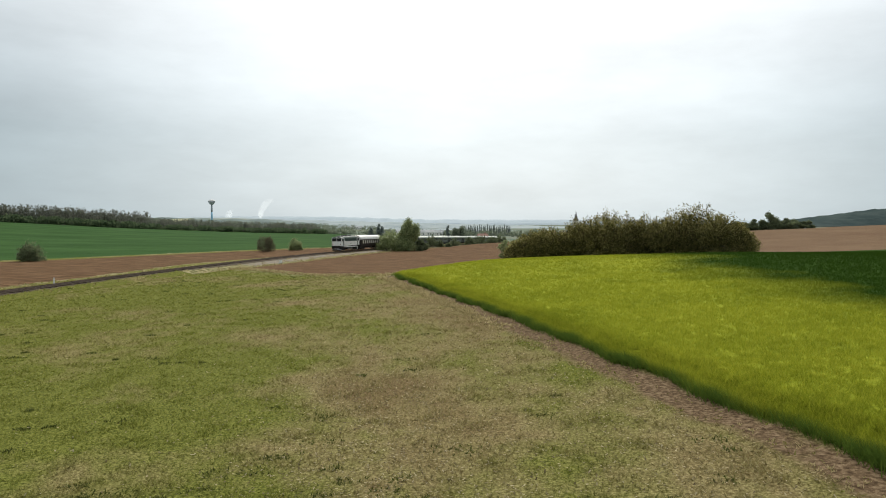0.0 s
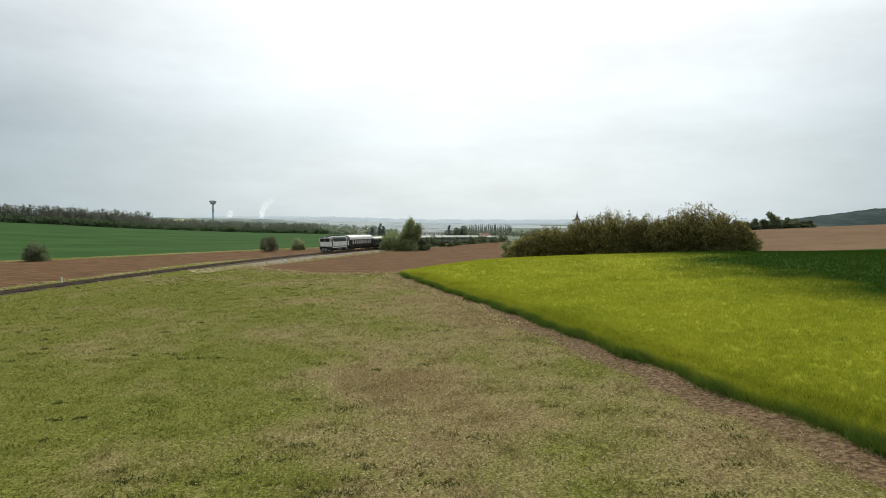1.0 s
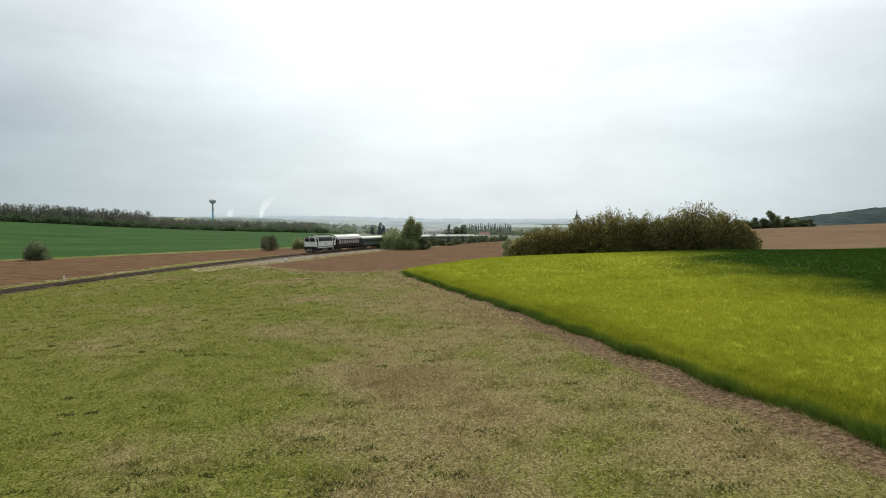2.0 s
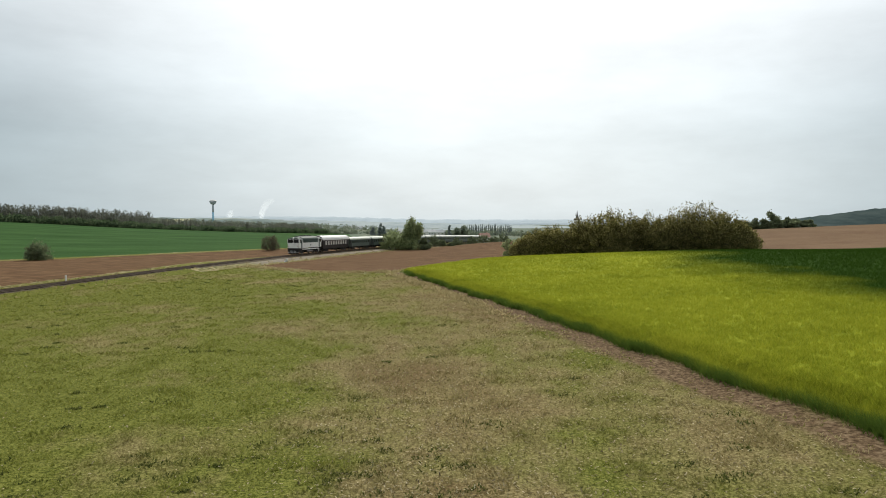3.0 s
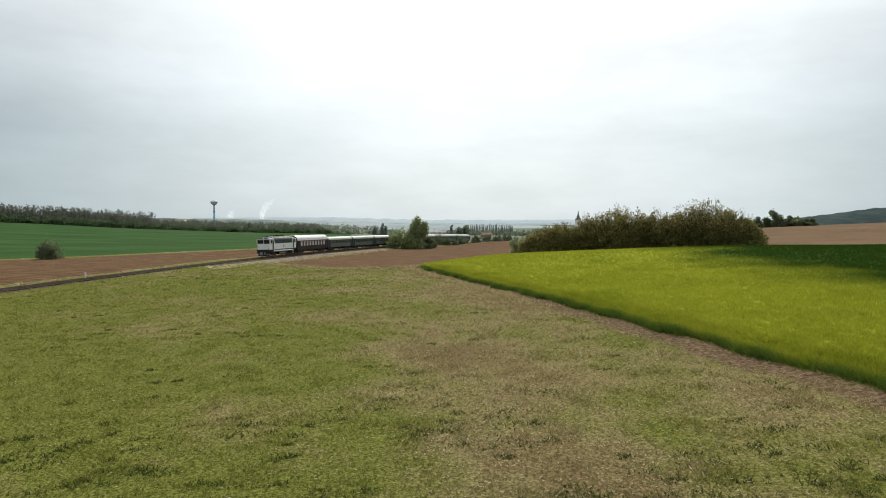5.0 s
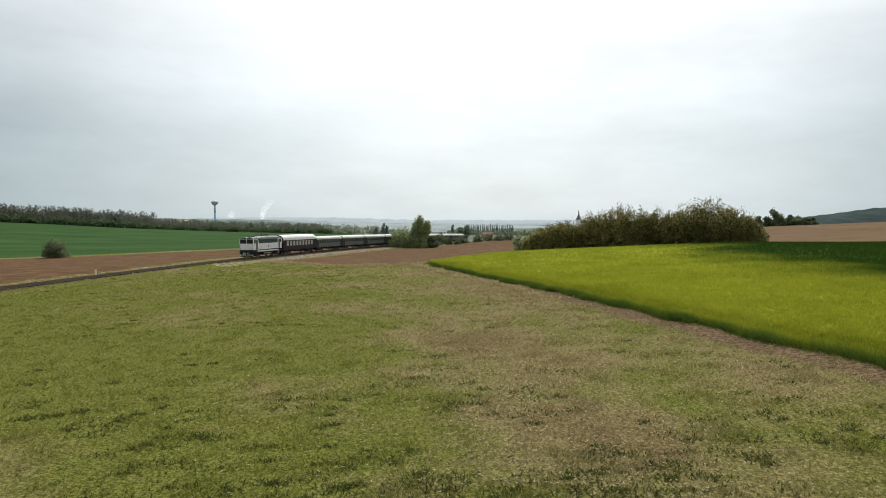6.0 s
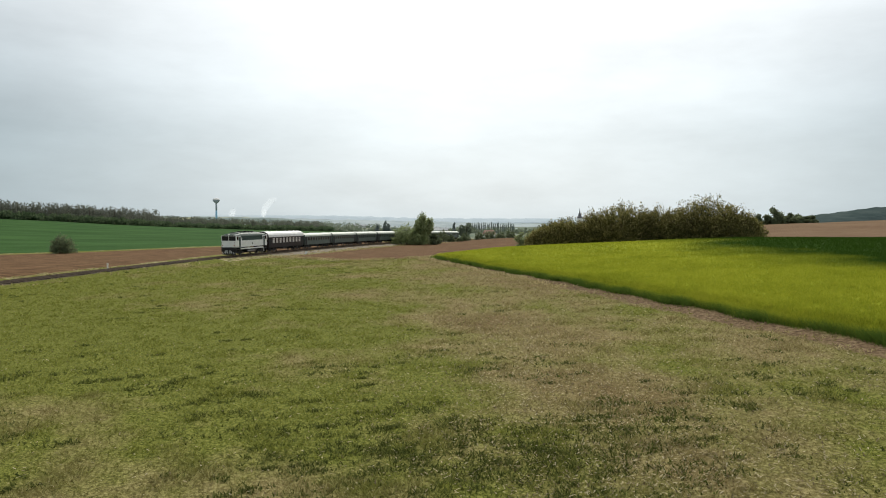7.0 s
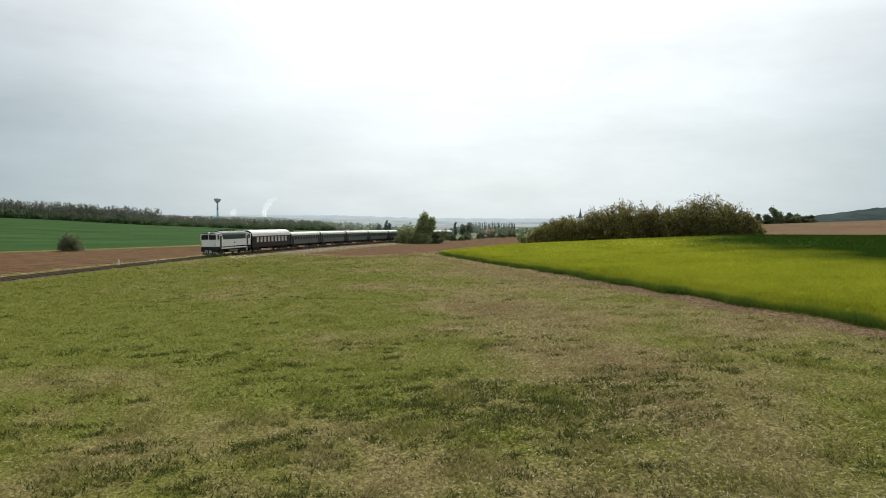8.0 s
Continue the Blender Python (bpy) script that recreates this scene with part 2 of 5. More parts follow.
CX, CY = -50.9 + R * math.cos(A0), 60.1 - R * math.sin(A0)


def on_track(s, off=0.0):
    """Plan place at s metres along the line, off metres towards its centre."""
    a = A0 + s / R
    return CX - (R - off) * math.cos(a), CY + (R - off) * math.sin(a)


def rail_z(s):
    return -2.42 - 0.000048 * np.maximum(np.asarray(s, dtype=float) - 45, 0) ** 2 * (np.asarray(s) < 440) - 7.5 * (np.asarray(s) >= 440)


# ---- ground ----
SPOTS = np.array([
    (0.0, 0.0, 0.1), (-2.5, 13.3, 0), (1.9, 6.8, 0.3), (-8.1, 8.7, -0.2), (-13.3, 20.9, -0.35), (-6.3, 19.4, -0.2), (5.6, 20.3, 0.25), (3.1, 26.3, 0.05),
    (0.3, 39.1, 0.05), (-7.7, 64.6, -0.45), (3.2, 44.8, 0.1), (-2.2, 70.4, -0.1), (8.6, 23.7, 0.45), (24.5, 28.6, 1.0), (18.8, 67.6, 0.65), (14.1, 108.8, -0.75),
    (34.1, 109.3, -0.2), (54.0, 109.8, -0.05), (35, 71, 1.74), (50, 72, 1.76), (70, 76, 1.9), (18, 84.6, 0.66), (26, 76, 1.28), (11.7, 86, 0.35), (116.8, 170.7, 1.3), (125.7, 236.9, 2.8), (194.7, 284.5, 4.2), (177.8, 105.3, 2.4), (59.8, 1.6, 1.5),
    (-26.1, 66.4, -1.3), (-30.3, 21.6, -1.1), (-29.7, -12.0, -1), (-21.8, 107.8, -1.9), (-9.5, 89.2, -1.2), (3.9, 123.0, -1.9), (-2.8, 167.6, -3.2), (26.1, 224.2, -4)])
HILLS = np.array([
    (-92.6, 165.2, -4.0), (-111.4, 97.6, -3.4), (-28.7, 221.6, -3.4), (-287.5, 480.8, 5.0), (-239.7, 546.9, 0.3), (-163.6, 588.0, -3.6), (-82.5, 629.3, -6.2),
    (-154.9, 308.8, -2.4), (-353.7, 270.1, 3), (-7.6, 446.8, -6), (93.4, 371.3, -5), (189.9, 563.8, -5), (-15.2, 893.7, -12), (95, 897, -14), (45, 475, -8.2), (-511.8, 768.8, 10), (492.8, 348.3, 10), (581.2, 1021.2, -9),
    (-117.4, -137.2, -2), (152.4, -163.6, 2), (-692.3, -353.6, 0), (901.2, -199.7, 5), (17.1, -1005.4, 0), (-38.0, 2234.2, -18), (-1524.1, 1636.2, 10), (1467.1, 1715.1, -8)])
CTRL = np.vstack([SPOTS, HILLS]).astype(float)


def kernel(d2):
    return -np.sqrt(d2 + 64.0)


def solve_heights():
    P, n = CTRL[:, :2], len(CTRL)
    K = np.zeros((n + 1, n + 1))
    K[:n, :n] = kernel(((P[:, None] - P[None]) ** 2).sum(-1)) - 1e-3 * np.eye(n)
    K[:n, n] = K[n, :n] = 1
    return np.linalg.solve(K, np.append(CTRL[:, 2], 0))


WEIGHTS = solve_heights()


def sstep(a, b, v):
    t = np.clip((v - a) / (b - a), 0, 1)
    return t * t * (3 - 2 * t)


def side(ax, ay, bx, by, x, y):
    """Signed distance to the line a-b, positive to its right."""
    L = math.hypot(bx - ax, by - ay)
    return ((x - ax) * (by - ay) - (y - ay) * (bx - ax)) / L


def height(x, y):
    x, y = np.asarray(x, dtype=float), np.asarray(y, dtype=float)
    z = np.full(x.shape, WEIGHTS[-1])
    for (px, py, _), w in zip(CTRL, WEIGHTS):
        z = z + w * kernel((x - px) ** 2 + (y - py) ** 2)
    r = np.hypot(x - CX, y - CY)
    s = (np.arctan2(y - CY, CX - x) - A0) * R
    d = np.abs(r - R)
    k = (1 - sstep(3.2, 14.0, d)) * (s > -400) * (s < 700)
    zb = np.where(d < 3.2, rail_z(s) - 0.42, rail_z(s) - 0.42 - 0.35 * sstep(3.2, 6.0, d))
    lip = 0.5 * np.exp(-((R - r - 4.2) / 1.6) ** 2) * (1 - sstep(50, 78, s)) * (s > -200)
    return z * (1 - k) + zb * k + lip


def edge_bow(y):
    """How far the crop's edge bows away from the straight line between its ends."""
    f = np.clip((np.asarray(y, dtype=float) + 7.5) / 78.4, 0, 1)
    return 1.25 * np.sin(math.pi * f) ** 0.8 + 0.12 * np.sin(y * 0.9) + 0.08 * np.sin(y * 2.3 + 1)


def zones(x, y):
    """Signed distances into each kind of ground."""
    r = np.hypot(x - CX, y - CY)
    near = R - r                                            # + on the camera's side of the line
    e1 = side(12.7, -7.5, -2.3, 70.9, x, y) - edge_bow(y)   # field edge along the meadow
    e2 = side(-3.2, 73.7, 15.1, 109.9, x, y)
    e3 = side(15.1, 109.9, 147.6, 116.8, x, y)
    crop = np.minimum(np.minimum(e1, e2), e3)
    mline = side(-31.9, 117.6, -3.2, 73.7, x, y) * -1
    beyond = np.maximum(-e2, -e3)
    plough_a = np.minimum(np.minimum(mline, beyond), near - 8)
    plough_a = np.minimum(plough_a, 335 - y)
    g = side(-97, 164, -32, 234, x, y)
    s = (np.arctan2(y - CY, CX - x) - A0) * R
    rim = 7 + 5 * np.exp(-((s - 88) / 24) ** 2)             # grass margin beyond the line, wider by the bend
    plough_b = np.minimum(-near - rim, g)
    cereal = np.minimum(-near - 7, -g - 6)
    cereal = np.minimum(cereal, -15 - 0.12 * (y - 220) - x)
    cereal = np.minimum(cereal, 60 + side(-287.5, 480.8, -82.5, 629.3, x, y))
    tan = np.minimum(np.minimum(-e3 - 3, x - 62), 370 + np.clip(x - 110, 0, 150) - y)
    bed = 1.7 - np.abs(near)
    verge = np.where(near < 0, 0.4 - np.abs(near + rim), np.minimum(7 - near, np.where(y > 112, 9, -9)))
    verge = np.maximum(verge, 2.3 - np.abs(np.minimum(mline, beyond)) - 5 * (near < 5) - 5 * (tan > 0))
    verge = np.maximum(verge, np.where(near < -8, 0.9 - np.abs(g + 5.6), -9))
    sand = np.minimum(np.minimum(near - 1.6, 5.2 - near), np.minimum(s - 78, 230 - s) * 0.2)
    bank = np.minimum(0.72 - np.abs(e1 + 0.66), np.minimum(e2, e3))
    far = np.maximum(np.maximum(y - 540, np.minimum(y - 340, x + 60)), np.maximum(np.abs(x) - 420, -y - 150))
    worn = np.exp(-((x + 0.7 + 0.06 * (y - 15)) / 3.2) ** 2) * (1 - sstep(22, 42, y)) * 0.9 + np.exp(-((x - 2.9 + 0.19 * (y - 33)) / 1.8) ** 2) * 0.6 + 0.36 * sstep(16, 40, y) * sstep(-26, -10, x) - 0.34 * (1 - sstep(-13, -3, x)) * (1 - sstep(50, 90, y))
    return dict(crop=crop, plough=np.maximum(plough_a, plough_b), tan=tan, cereal=cereal, bed=bed, verge=verge, bank=bank, sand=sand, far=far, worn=worn,
                # mask of the shade painted on the crop's far corner
                lush=side(22.4, 32.6, 27.0, 82.3, x, y) + 0.002 * (x - 24) ** 2)


def axis(lo, hi, step, far):
    mid = np.arange(lo, hi + step / 2, step)
    out = step * np.cumsum(1.16 ** np.arange(1, 80))
    out = out[out < far]
    return np.concatenate([(lo - out)[::-1], mid, hi + out])


def build_ground():
    xs, ys = axis(-70, 90, 0.8, 4600), axis(-16, 270, 0.8, 4700)
    X, Y = np.meshgrid(xs, ys)
    Z = height(X, Y)
    ZN = zones(X, Y)
    Z = Z + 0.40 * sstep(0.2, 1.2, ZN["crop"])
    nx, ny = len(xs), len(ys)
    me = bpy.data.meshes.new("ground")
    me.vertices.add(nx * ny)
    me.vertices.foreach_set("co", np.stack([X, Y, Z], -1).astype(np.float32).ravel())
    i = (np.arange(ny - 1)[:, None] * nx + np.arange(nx - 1)[None]).ravel()
    q = np.stack([i, i + 1, i + nx + 1, i + nx], 1)
    me.loops.add(q.size)
    me.loops.foreach_set("vertex_index", q.ravel().astype(np.int32))
    me.polygons.add(len(q))
    me.polygons.foreach_set("loop_start", np.arange(0, q.size, 4, dtype=np.int32))
    me.polygons.foreach_set("use_smooth", np.ones(len(q), dtype=bool))
    me.update()
    for k, v in ZN.items():
        me.attributes.new(k, "FLOAT", "POINT").data.foreach_set("value", v.astype(np.float32).ravel())
    me.materials.append(ground_material())
    return tagged(new("ground", me), "rolling farmland with mown meadow, ploughed soil and green fields", "ground", kind="structure")


ground = build_ground()


# ---- railway track ----
M_RAIL = simple("rail_steel", (0.105, 0.070, 0.045), 0.8, 0.0, 0.3, 2)
M_SLEEPER = simple("sleeper_wood", (0.045, 0.034, 0.025), 0.95, 0, 0.4, 2, 0.1)
M_BALLAST = simple("ballast_stone", (0.095, 0.074, 0.050), 1.0, 0, 0.5, 1.5, 0.05)


def build_track():
    track = thing("railway_track", "single curved railway track on brownish ballast", "railway track")
    tagged(track, kind="structure")
    ss = np.arange(-120, 420, 3.0)
    for off in (-0.7525, 0.7525):
        secs = []
        for s in ss:
            z = float(rail_z(s))
            secs.append([(*on_track(s, off + dx), z + dz) for dx, dz in ((-0.07, -0.16), (-0.07, -0.13), (-0.02, -0.10), (-0.036, 0.0), (0.036, 0.0), (0.02, -0.10), (0.07, -0.13), (0.07, -0.16))])
        part("rail", Geo().loft(secs), M_RAIL, track, "rusty steel rail")
    rng = random.Random(4)
    secs = []
    for s in np.arange(-120, 420, 1.0):
        z = float(rail_z(s))
        secs.append([(*on_track(s, o + rng.uniform(-0.14, 0.14)), z + h + rng.uniform(-0.035, 0.035)) for o, h in ((2.6, -0.75), (2.0, -0.36), (1.5, -0.20), (0.75, -0.19), (0, -0.2), (-0.75, -0.19), (-1.5, -0.20), (-2.0, -0.36), (-2.6, -0.75))])
    part("ballast", Geo().loft(secs, close=False, caps=False), M_BALLAST, track, "brownish ballast bed")
    base = Geo().box(-1.3, -0.12, -0.12, 1.3, 0.12, 0.08, 0.02).mesh("sleeper", M_SLEEPER)
    for k in range(290):
        s = -25 + k * 0.62
        ob = new("sleeper", base)
        ob.parent = track
        x, y = on_track(s)
        ob.matrix_basis = pose(x, y, float(rail_z(s)) - 0.21, 0, 0, -math.degrees(A0 + s / R))


build_track()

# ---- train ----
M_WHITE = simple("pale_grey_paint", (0.70, 0.715, 0.69), 0.4, 0, 0.12, 1.2)
M_LGREEN = simple("dark_green_paint", (0.040, 0.066, 0.054), 0.6, 0, 0.25, 1.5, 0.2)
M_CGREEN = simple("coach_green_paint", (0.082, 0.106, 0.092), 0.5, 0, 0.3, 0.8)
M_BROWN = simple("dark_brown_paint", (0.021, 0.013, 0.012), 0.5, 0, 0.3, 1.0, 0.2)
M_ROOFW = simple("white_roof_paint", (0.66, 0.66, 0.63), 0.6, 0, 0.12, 0.9)
M_ROOFG = simple("grey_green_roof_paint", (0.44, 0.47, 0.40), 0.6, 0, 0.18, 0.7)
M_BLACK = simple("black_running_gear", (0.017, 0.016, 0.015), 0.75, 0.1, 0.4, 3)
M_STEEL = simple("worn_wheel_steel", (0.16, 0.14, 0.13), 0.4, 0.8, 0.3, 4)
M_GRILLE = simple("louvre_metal", (0.055, 0.082, 0.070), 0.7, 0.0, 0.3, 4, 0.15)
M_CURTAIN = simple("pale_curtain_glass", (0.52, 0.51, 0.48), 0.15, 0, 0.25, 1.5, 0.6)


def glass_mat(name, c):
    m = Mat(name, 0.12, 0, 0.35)
    m.color(m.mix(m.noise(1.5, 3, vec=m.coord("Object")), c, tuple(x * 1.8 for x in c)))
    return m.m


M_GLASS = glass_mat("dark_window_glass", (0.012, 0.014, 0.015))
M_LAMP = simple("lamp_glass", (0.75, 0.74, 0.68), 0.1, 0, 0.05, 5, 0.7)
M_RED = simple("red_lamp_glass", (0.35, 0.02, 0.015), 0.15, 0, 0.1, 5, 0.7)


def wheelset_mesh(r):
    g = Geo()
    for x in (-0.75, 0.75):
        o = 1 if x > 0 else -1
        g.tube((x - 0.065 * o, 0, 0), (x - 0.035 * o, 0, 0), r + 0.03, r + 0.03, 20)
        g.tube((x - 0.035 * o, 0, 0), (x + 0.065 * o, 0, 0), r, r - 0.006, 20)
        g.tube((x + 0.065 * o, 0, 0), (x + 0.085 * o, 0, 0), 0.17, 0.13, 10)
        for a in range(6):
            an = a * math.pi / 3
            g.tube((x + 0.066 * o, 0.2 * math.cos(an), 0.2 * math.sin(an)), (x + 0.072 * o, 0.2 * math.cos(an), 0.2 * math.sin(an)), 0.05, 0.05, 6)
    g.tube((-0.75, 0, 0), (0.75, 0, 0), 0.085, 0.085, 10)
    return g.mesh("wheelset", M_STEEL)


WHEEL = {0.5: wheelset_mesh(0.5), 0.46: wheelset_mesh(0.46)}


def bogie(parent, y, base, r, w=1.0):
    """A two-axle truck: side frames, springs, axle boxes, bolster and wheelsets."""
    g = Geo()
    for s in (-1, 1):
        x = s * w
        g.box(x - 0.07, y - base / 2 - 0.55, r - 0.02, x + 0.07, y + base / 2 + 0.55, r + 0.24, 0.03)
        g.box(x - 0.09, y - 0.55, r - 0.22, x + 0.09, y + 0.55, r + 0.05, 0.03)
        for o in (-1, 1):
            ya = y + o * base / 2
            g.box(x - 0.02 * s - 0.11, ya - 0.17, r - 0.17, x - 0.02 * s + 0.11, ya + 0.17, r + 0.16, 0.03)
            g.tube((x, ya - 0.32, r + 0.02), (x, ya - 0.32, r + 0.42), 0.09, 0.09, 8)
            g.tube((x, ya + 0.32, r + 0.02), (x, ya + 0.32, r + 0.42), 0.09, 0.09, 8)
            g.box(x - 0.06, ya + o * 0.62 - 0.05, r - 0.3, x + 0.06, ya + o * 0.62 + 0.05, r + 0.2)
    g.box(-w, y - 0.18, r - 0.02, w, y + 0.18, r + 0.36, 0.03)
    b = part("bogie", g, M_BLACK, parent, "black bogie frame with springs")
    for o in (-1, 1):
        ws = new("wheelset", WHEEL[r])
        ws.parent = b
        ws.matrix_basis = pose(0, y + o * base / 2, r)
    return b


def buffers(parent, y, out):
    for x in (-0.875, 0.875):
        g = Geo().tube((x, y, 1.05), (x, y + out * 0.42, 1.05), 0.11, 0.09, 12)
        g.tube((x, y + out * 0.42, 1.05), (x, y + out * 0.47, 1.05), 0.22, 0.20, 14)
        part("buffer", g, M_BLACK, parent)
    g = Geo().box(-0.06, min(y, y + out * 0.3), 0.95, 0.06, max(y, y + out * 0.3), 1.1, 0.02)
    g.tube((0, y + out * 0.3, 1.0), (0, y + out * 0.42, 0.78), 0.04, 0.04, 6)
    part("coupling", g, M_BLACK, parent)


def build_locomotive():
    """A two-cab diesel locomotive 16.5 m over the buffers; its nose is towards -y."""
    loco = thing("diesel_locomotive", "pale grey and dark green diesel locomotive with wrap-around cab windows", "locomotive")
    H, W = 7.7, 1.5
    g = Geo().box(-1.40, -7.5, 0.98, 1.40, 7.5, 1.24, 0.03)
    g.box(-1.25, -2.1, 0.42, 1.25, 2.1, 1.0, 0.1)
    part("underframe", g, M_BLACK, loco, "black underframe with fuel tank")
    # pale lower body, green upper body set in a little
    part("body", Geo().box(-W, -6.0, 1.42, W, 6.0, 2.5, 0.04), M_WHITE, loco, "pale grey lower body side")
    g = Geo()
    prof = [(-1.46, 2.5), (-1.44, 3.46), (-1.25, 3.90), (-0.75, 4.24), (0, 4.34), (0.75, 4.24), (1.25, 3.90), (1.44, 3.46), (1.46, 2.5)]
    g.loft([[(x, y, z) for x, z in prof] for y in (-5.3, -4.9, 0, 4.9, 5.3)])
    part("upper_body", g, M_LGREEN, loco, "dark green upper body and roof", smooth=False)
    for s in (-1, 1):
        part("skirt", Geo().box(s * 1.47 - 0.03, -5.6, 1.14, s * 1.47 + 0.03, 5.6, 1.34, 0.02), M_WHITE, loco, "pale lower sill strip")
        for k in range(7):
            y = -4.2 + k * 1.35
            gr = Geo()
            gr.box(s * 1.42 - 0.02, y - 0.52, 2.62, s * 1.42 + 0.05, y + 0.52, 2.68)
            gr.box(s * 1.42 - 0.02, y - 0.52, 3.22, s * 1.42 + 0.05, y + 0.52, 3.28)
            for j in range(8):
                z = 2.70 + j * 0.065
                gr.add([(s * 1.405, y - 0.5, z + 0.06), (s * 1.405, y + 0.5, z + 0.06), (s * 1.475, y + 0.5, z), (s * 1.475, y - 0.5, z), (s * 1.40, y - 0.5, z), (s * 1.40, y + 0.5, z)], [(0, 1, 2, 3), (3, 2, 5, 4)])
            part("side_grille", gr, M_GRILLE, loco, "louvred side grille")
        part("emblem", Geo().box(s * W - 0.012, -0.3, 1.82, s * W + 0.012, 0.3, 2.05, 0.01), M_LGREEN, loco, "small dark emblem plate")
        part("ladder", Geo().box(s * 1.45 - 0.03, 5.55, 0.45, s * 1.45 + 0.03, 5.6, 1.3).box(s * 1.45 - 0.03, 5.95, 0.45, s * 1.45 + 0.03, 6.0, 1.3).box(s * 1.45 - 0.06, 5.55, 0.5, s * 1.45 + 0.06, 6.0, 0.54).box(s * 1.45 - 0.06, 5.55, 0.85, s * 1.45 + 0.06, 6.0, 0.89), M_WHITE, loco, "pale steps")
        part("cab_stripe", Geo().add([(s * 1.475, -5.30, 2.5), (s * 1.475, -4.86, 2.5), (s * 1.43, -5.28, 3.55), (s * 1.43, -5.30, 3.55), (s * 1.36, -5.30, 2.5), (s * 1.36, -4.86, 2.5), (s * 1.36, -5.28, 3.55), (s * 1.36, -5.30, 3.55)],
                                     [(0, 1, 2, 3), (7, 6, 5, 4), (0, 4, 5, 1), (1, 5, 6, 2), (2, 6, 7, 3), (3, 7, 4, 0)]), M_WHITE, loco, "pale slanting stripe behind the cab")
        rail = Geo().tube((s * 1.05, -4.6, 4.30), (s * 1.05, 4.6, 4.30), 0.03, 0.03, 6)
        for k in range(8):
            rail.tube((s * 1.05, -4.55 + k * 1.3, 3.96), (s * 1.05, -4.55 + k * 1.3, 4.30), 0.025, 0.025, 5)
        part("roof_rail", rail, M_LGREEN, loco, "low rail along the roof edge")
        tanks = Geo().tube((s * 1.15, -2.0, 0.72), (s * 1.15, 1.9, 0.72), 0.24, 0.24, 12)
        part("air_tank", tanks, M_STEEL, loco, "long underfloor air tank")
    # roof gear
    for y, r in ((-2.6, 0.55), (2.6, 0.55)):
        g = Geo().tube((0, y, 4.15), (0, y, 4.48), r + 0.08, r, 20)
        g.box(-r, y - 0.03, 4.48, r, y + 0.03, 4.51).box(-0.03, y - r, 4.48, 0.03, y + r, 4.51)
        part("roof_fan", g, M_BLACK, loco, "round roof fan")
    part("exhaust", Geo().box(-0.35, -0.5, 4.22, 0.35, 0.5, 4.48, 0.05).box(-0.2, -0.35, 4.48, 0.2, 0.35, 4.56, 0.03), M_BLACK, loco, "sooty exhaust hood")
    for e in (-1, 1):
        # cab: nose panel, raked forehead and roof
        def sec(y, pts):
            return [(x, e * y, z) for x, z in pts]
        low = [(-1.52, 1.42), (-1.52, 2.5), (1.52, 2.5), (1.52, 1.42)]
        lown = [(-1.42, 1.42), (-1.42, 2.5), (1.42, 2.5), (1.42, 1.42)]
        g = Geo().loft([sec(5.3, low), sec(7.35, low), sec(7.75, lown)])
        cab = part("cab", g, M_WHITE, loco, "pale grey cab nose")
        up = [(-1.49, 2.5), (-1.47, 3.50), (1.47, 3.50), (1.49, 2.5)]
        upn = [(-1.30, 2.5), (-1.30, 3.50), (1.30, 3.50), (1.30, 2.5)]
        g = Geo().loft([sec(5.3, up), sec(7.15, up), sec(7.5, upn)])
        part("window_band", g, M_WHITE, cab, "pale band round the cab windows")
        top = [(-1.47, 3.50), (-1.36, 3.76), (-0.95, 4.00), (-0.4, 4.10), (0.4, 4.10), (0.95, 4.00), (1.36, 3.76), (1.47, 3.50)]
        topn = [(-1.40, 3.50), (-1.28, 3.64), (-0.9, 3.80), (-0.4, 3.88), (0.4, 3.88), (0.9, 3.80), (1.28, 3.64), (1.40, 3.50)]
        part("cab_roof", Geo().loft([sec(5.3, top), sec(7.0, top), sec(7.62, topn)]), M_LGREEN, cab, "grey-green cab roof")
        # raised pale frame round the windscreen, like a pair of goggles
        for x0, z0, x1, z1 in ((-1.52, 3.46, 1.52, 3.57), (-1.52, 2.38, 1.52, 2.50), (-1.52, 2.50, -1.40, 3.46), (1.40, 2.50, 1.52, 3.46), (-0.04, 2.50, 0.04, 3.46)):
            part("windscreen_frame", Geo().box(x0, min(e * 7.3, e * 7.72), z0, x1, max(e * 7.3, e * 7.72), z1, 0.03), M_WHITE, cab, "pale windscreen frame")
        for x in (-1, 1):
            xs = sorted((x * 0.042, x * 1.398))
            part("windscreen", Geo().box(xs[0], min(e * 7.45, e * 7.66), 2.502, xs[1], max(e * 7.45, e * 7.66), 3.458, 0.0), M_GLASS, cab, "dark windscreen pane")
            part("side_window", Geo().box(x * 1.48 - 0.03, min(e * 6.55, e * 7.25), 2.56, x * 1.48 + 0.03, max(e * 6.55, e * 7.25), 3.40, 0.03), M_GLASS, cab)
            part("cab_door", Geo().box(x * 1.52 - 0.02, min(e * 5.6, e * 6.35), 1.46, x * 1.52 + 0.02, max(e * 5.6, e * 6.35), 3.3, 0.015), M_LGREEN, cab, "dark cab door")
            part("headlight", Geo().tube((x * 0.95, e * 7.70, 1.72), (x * 0.95, e * 7.82, 1.72), 0.13, 0.12, 14), M_LAMP, cab, "round headlight")
            part("tail_light", Geo().tube((x * 1.2, e * 7.68, 1.72), (x * 1.2, e * 7.79, 1.72), 0.07, 0.06, 10), M_RED, cab, "red tail light")
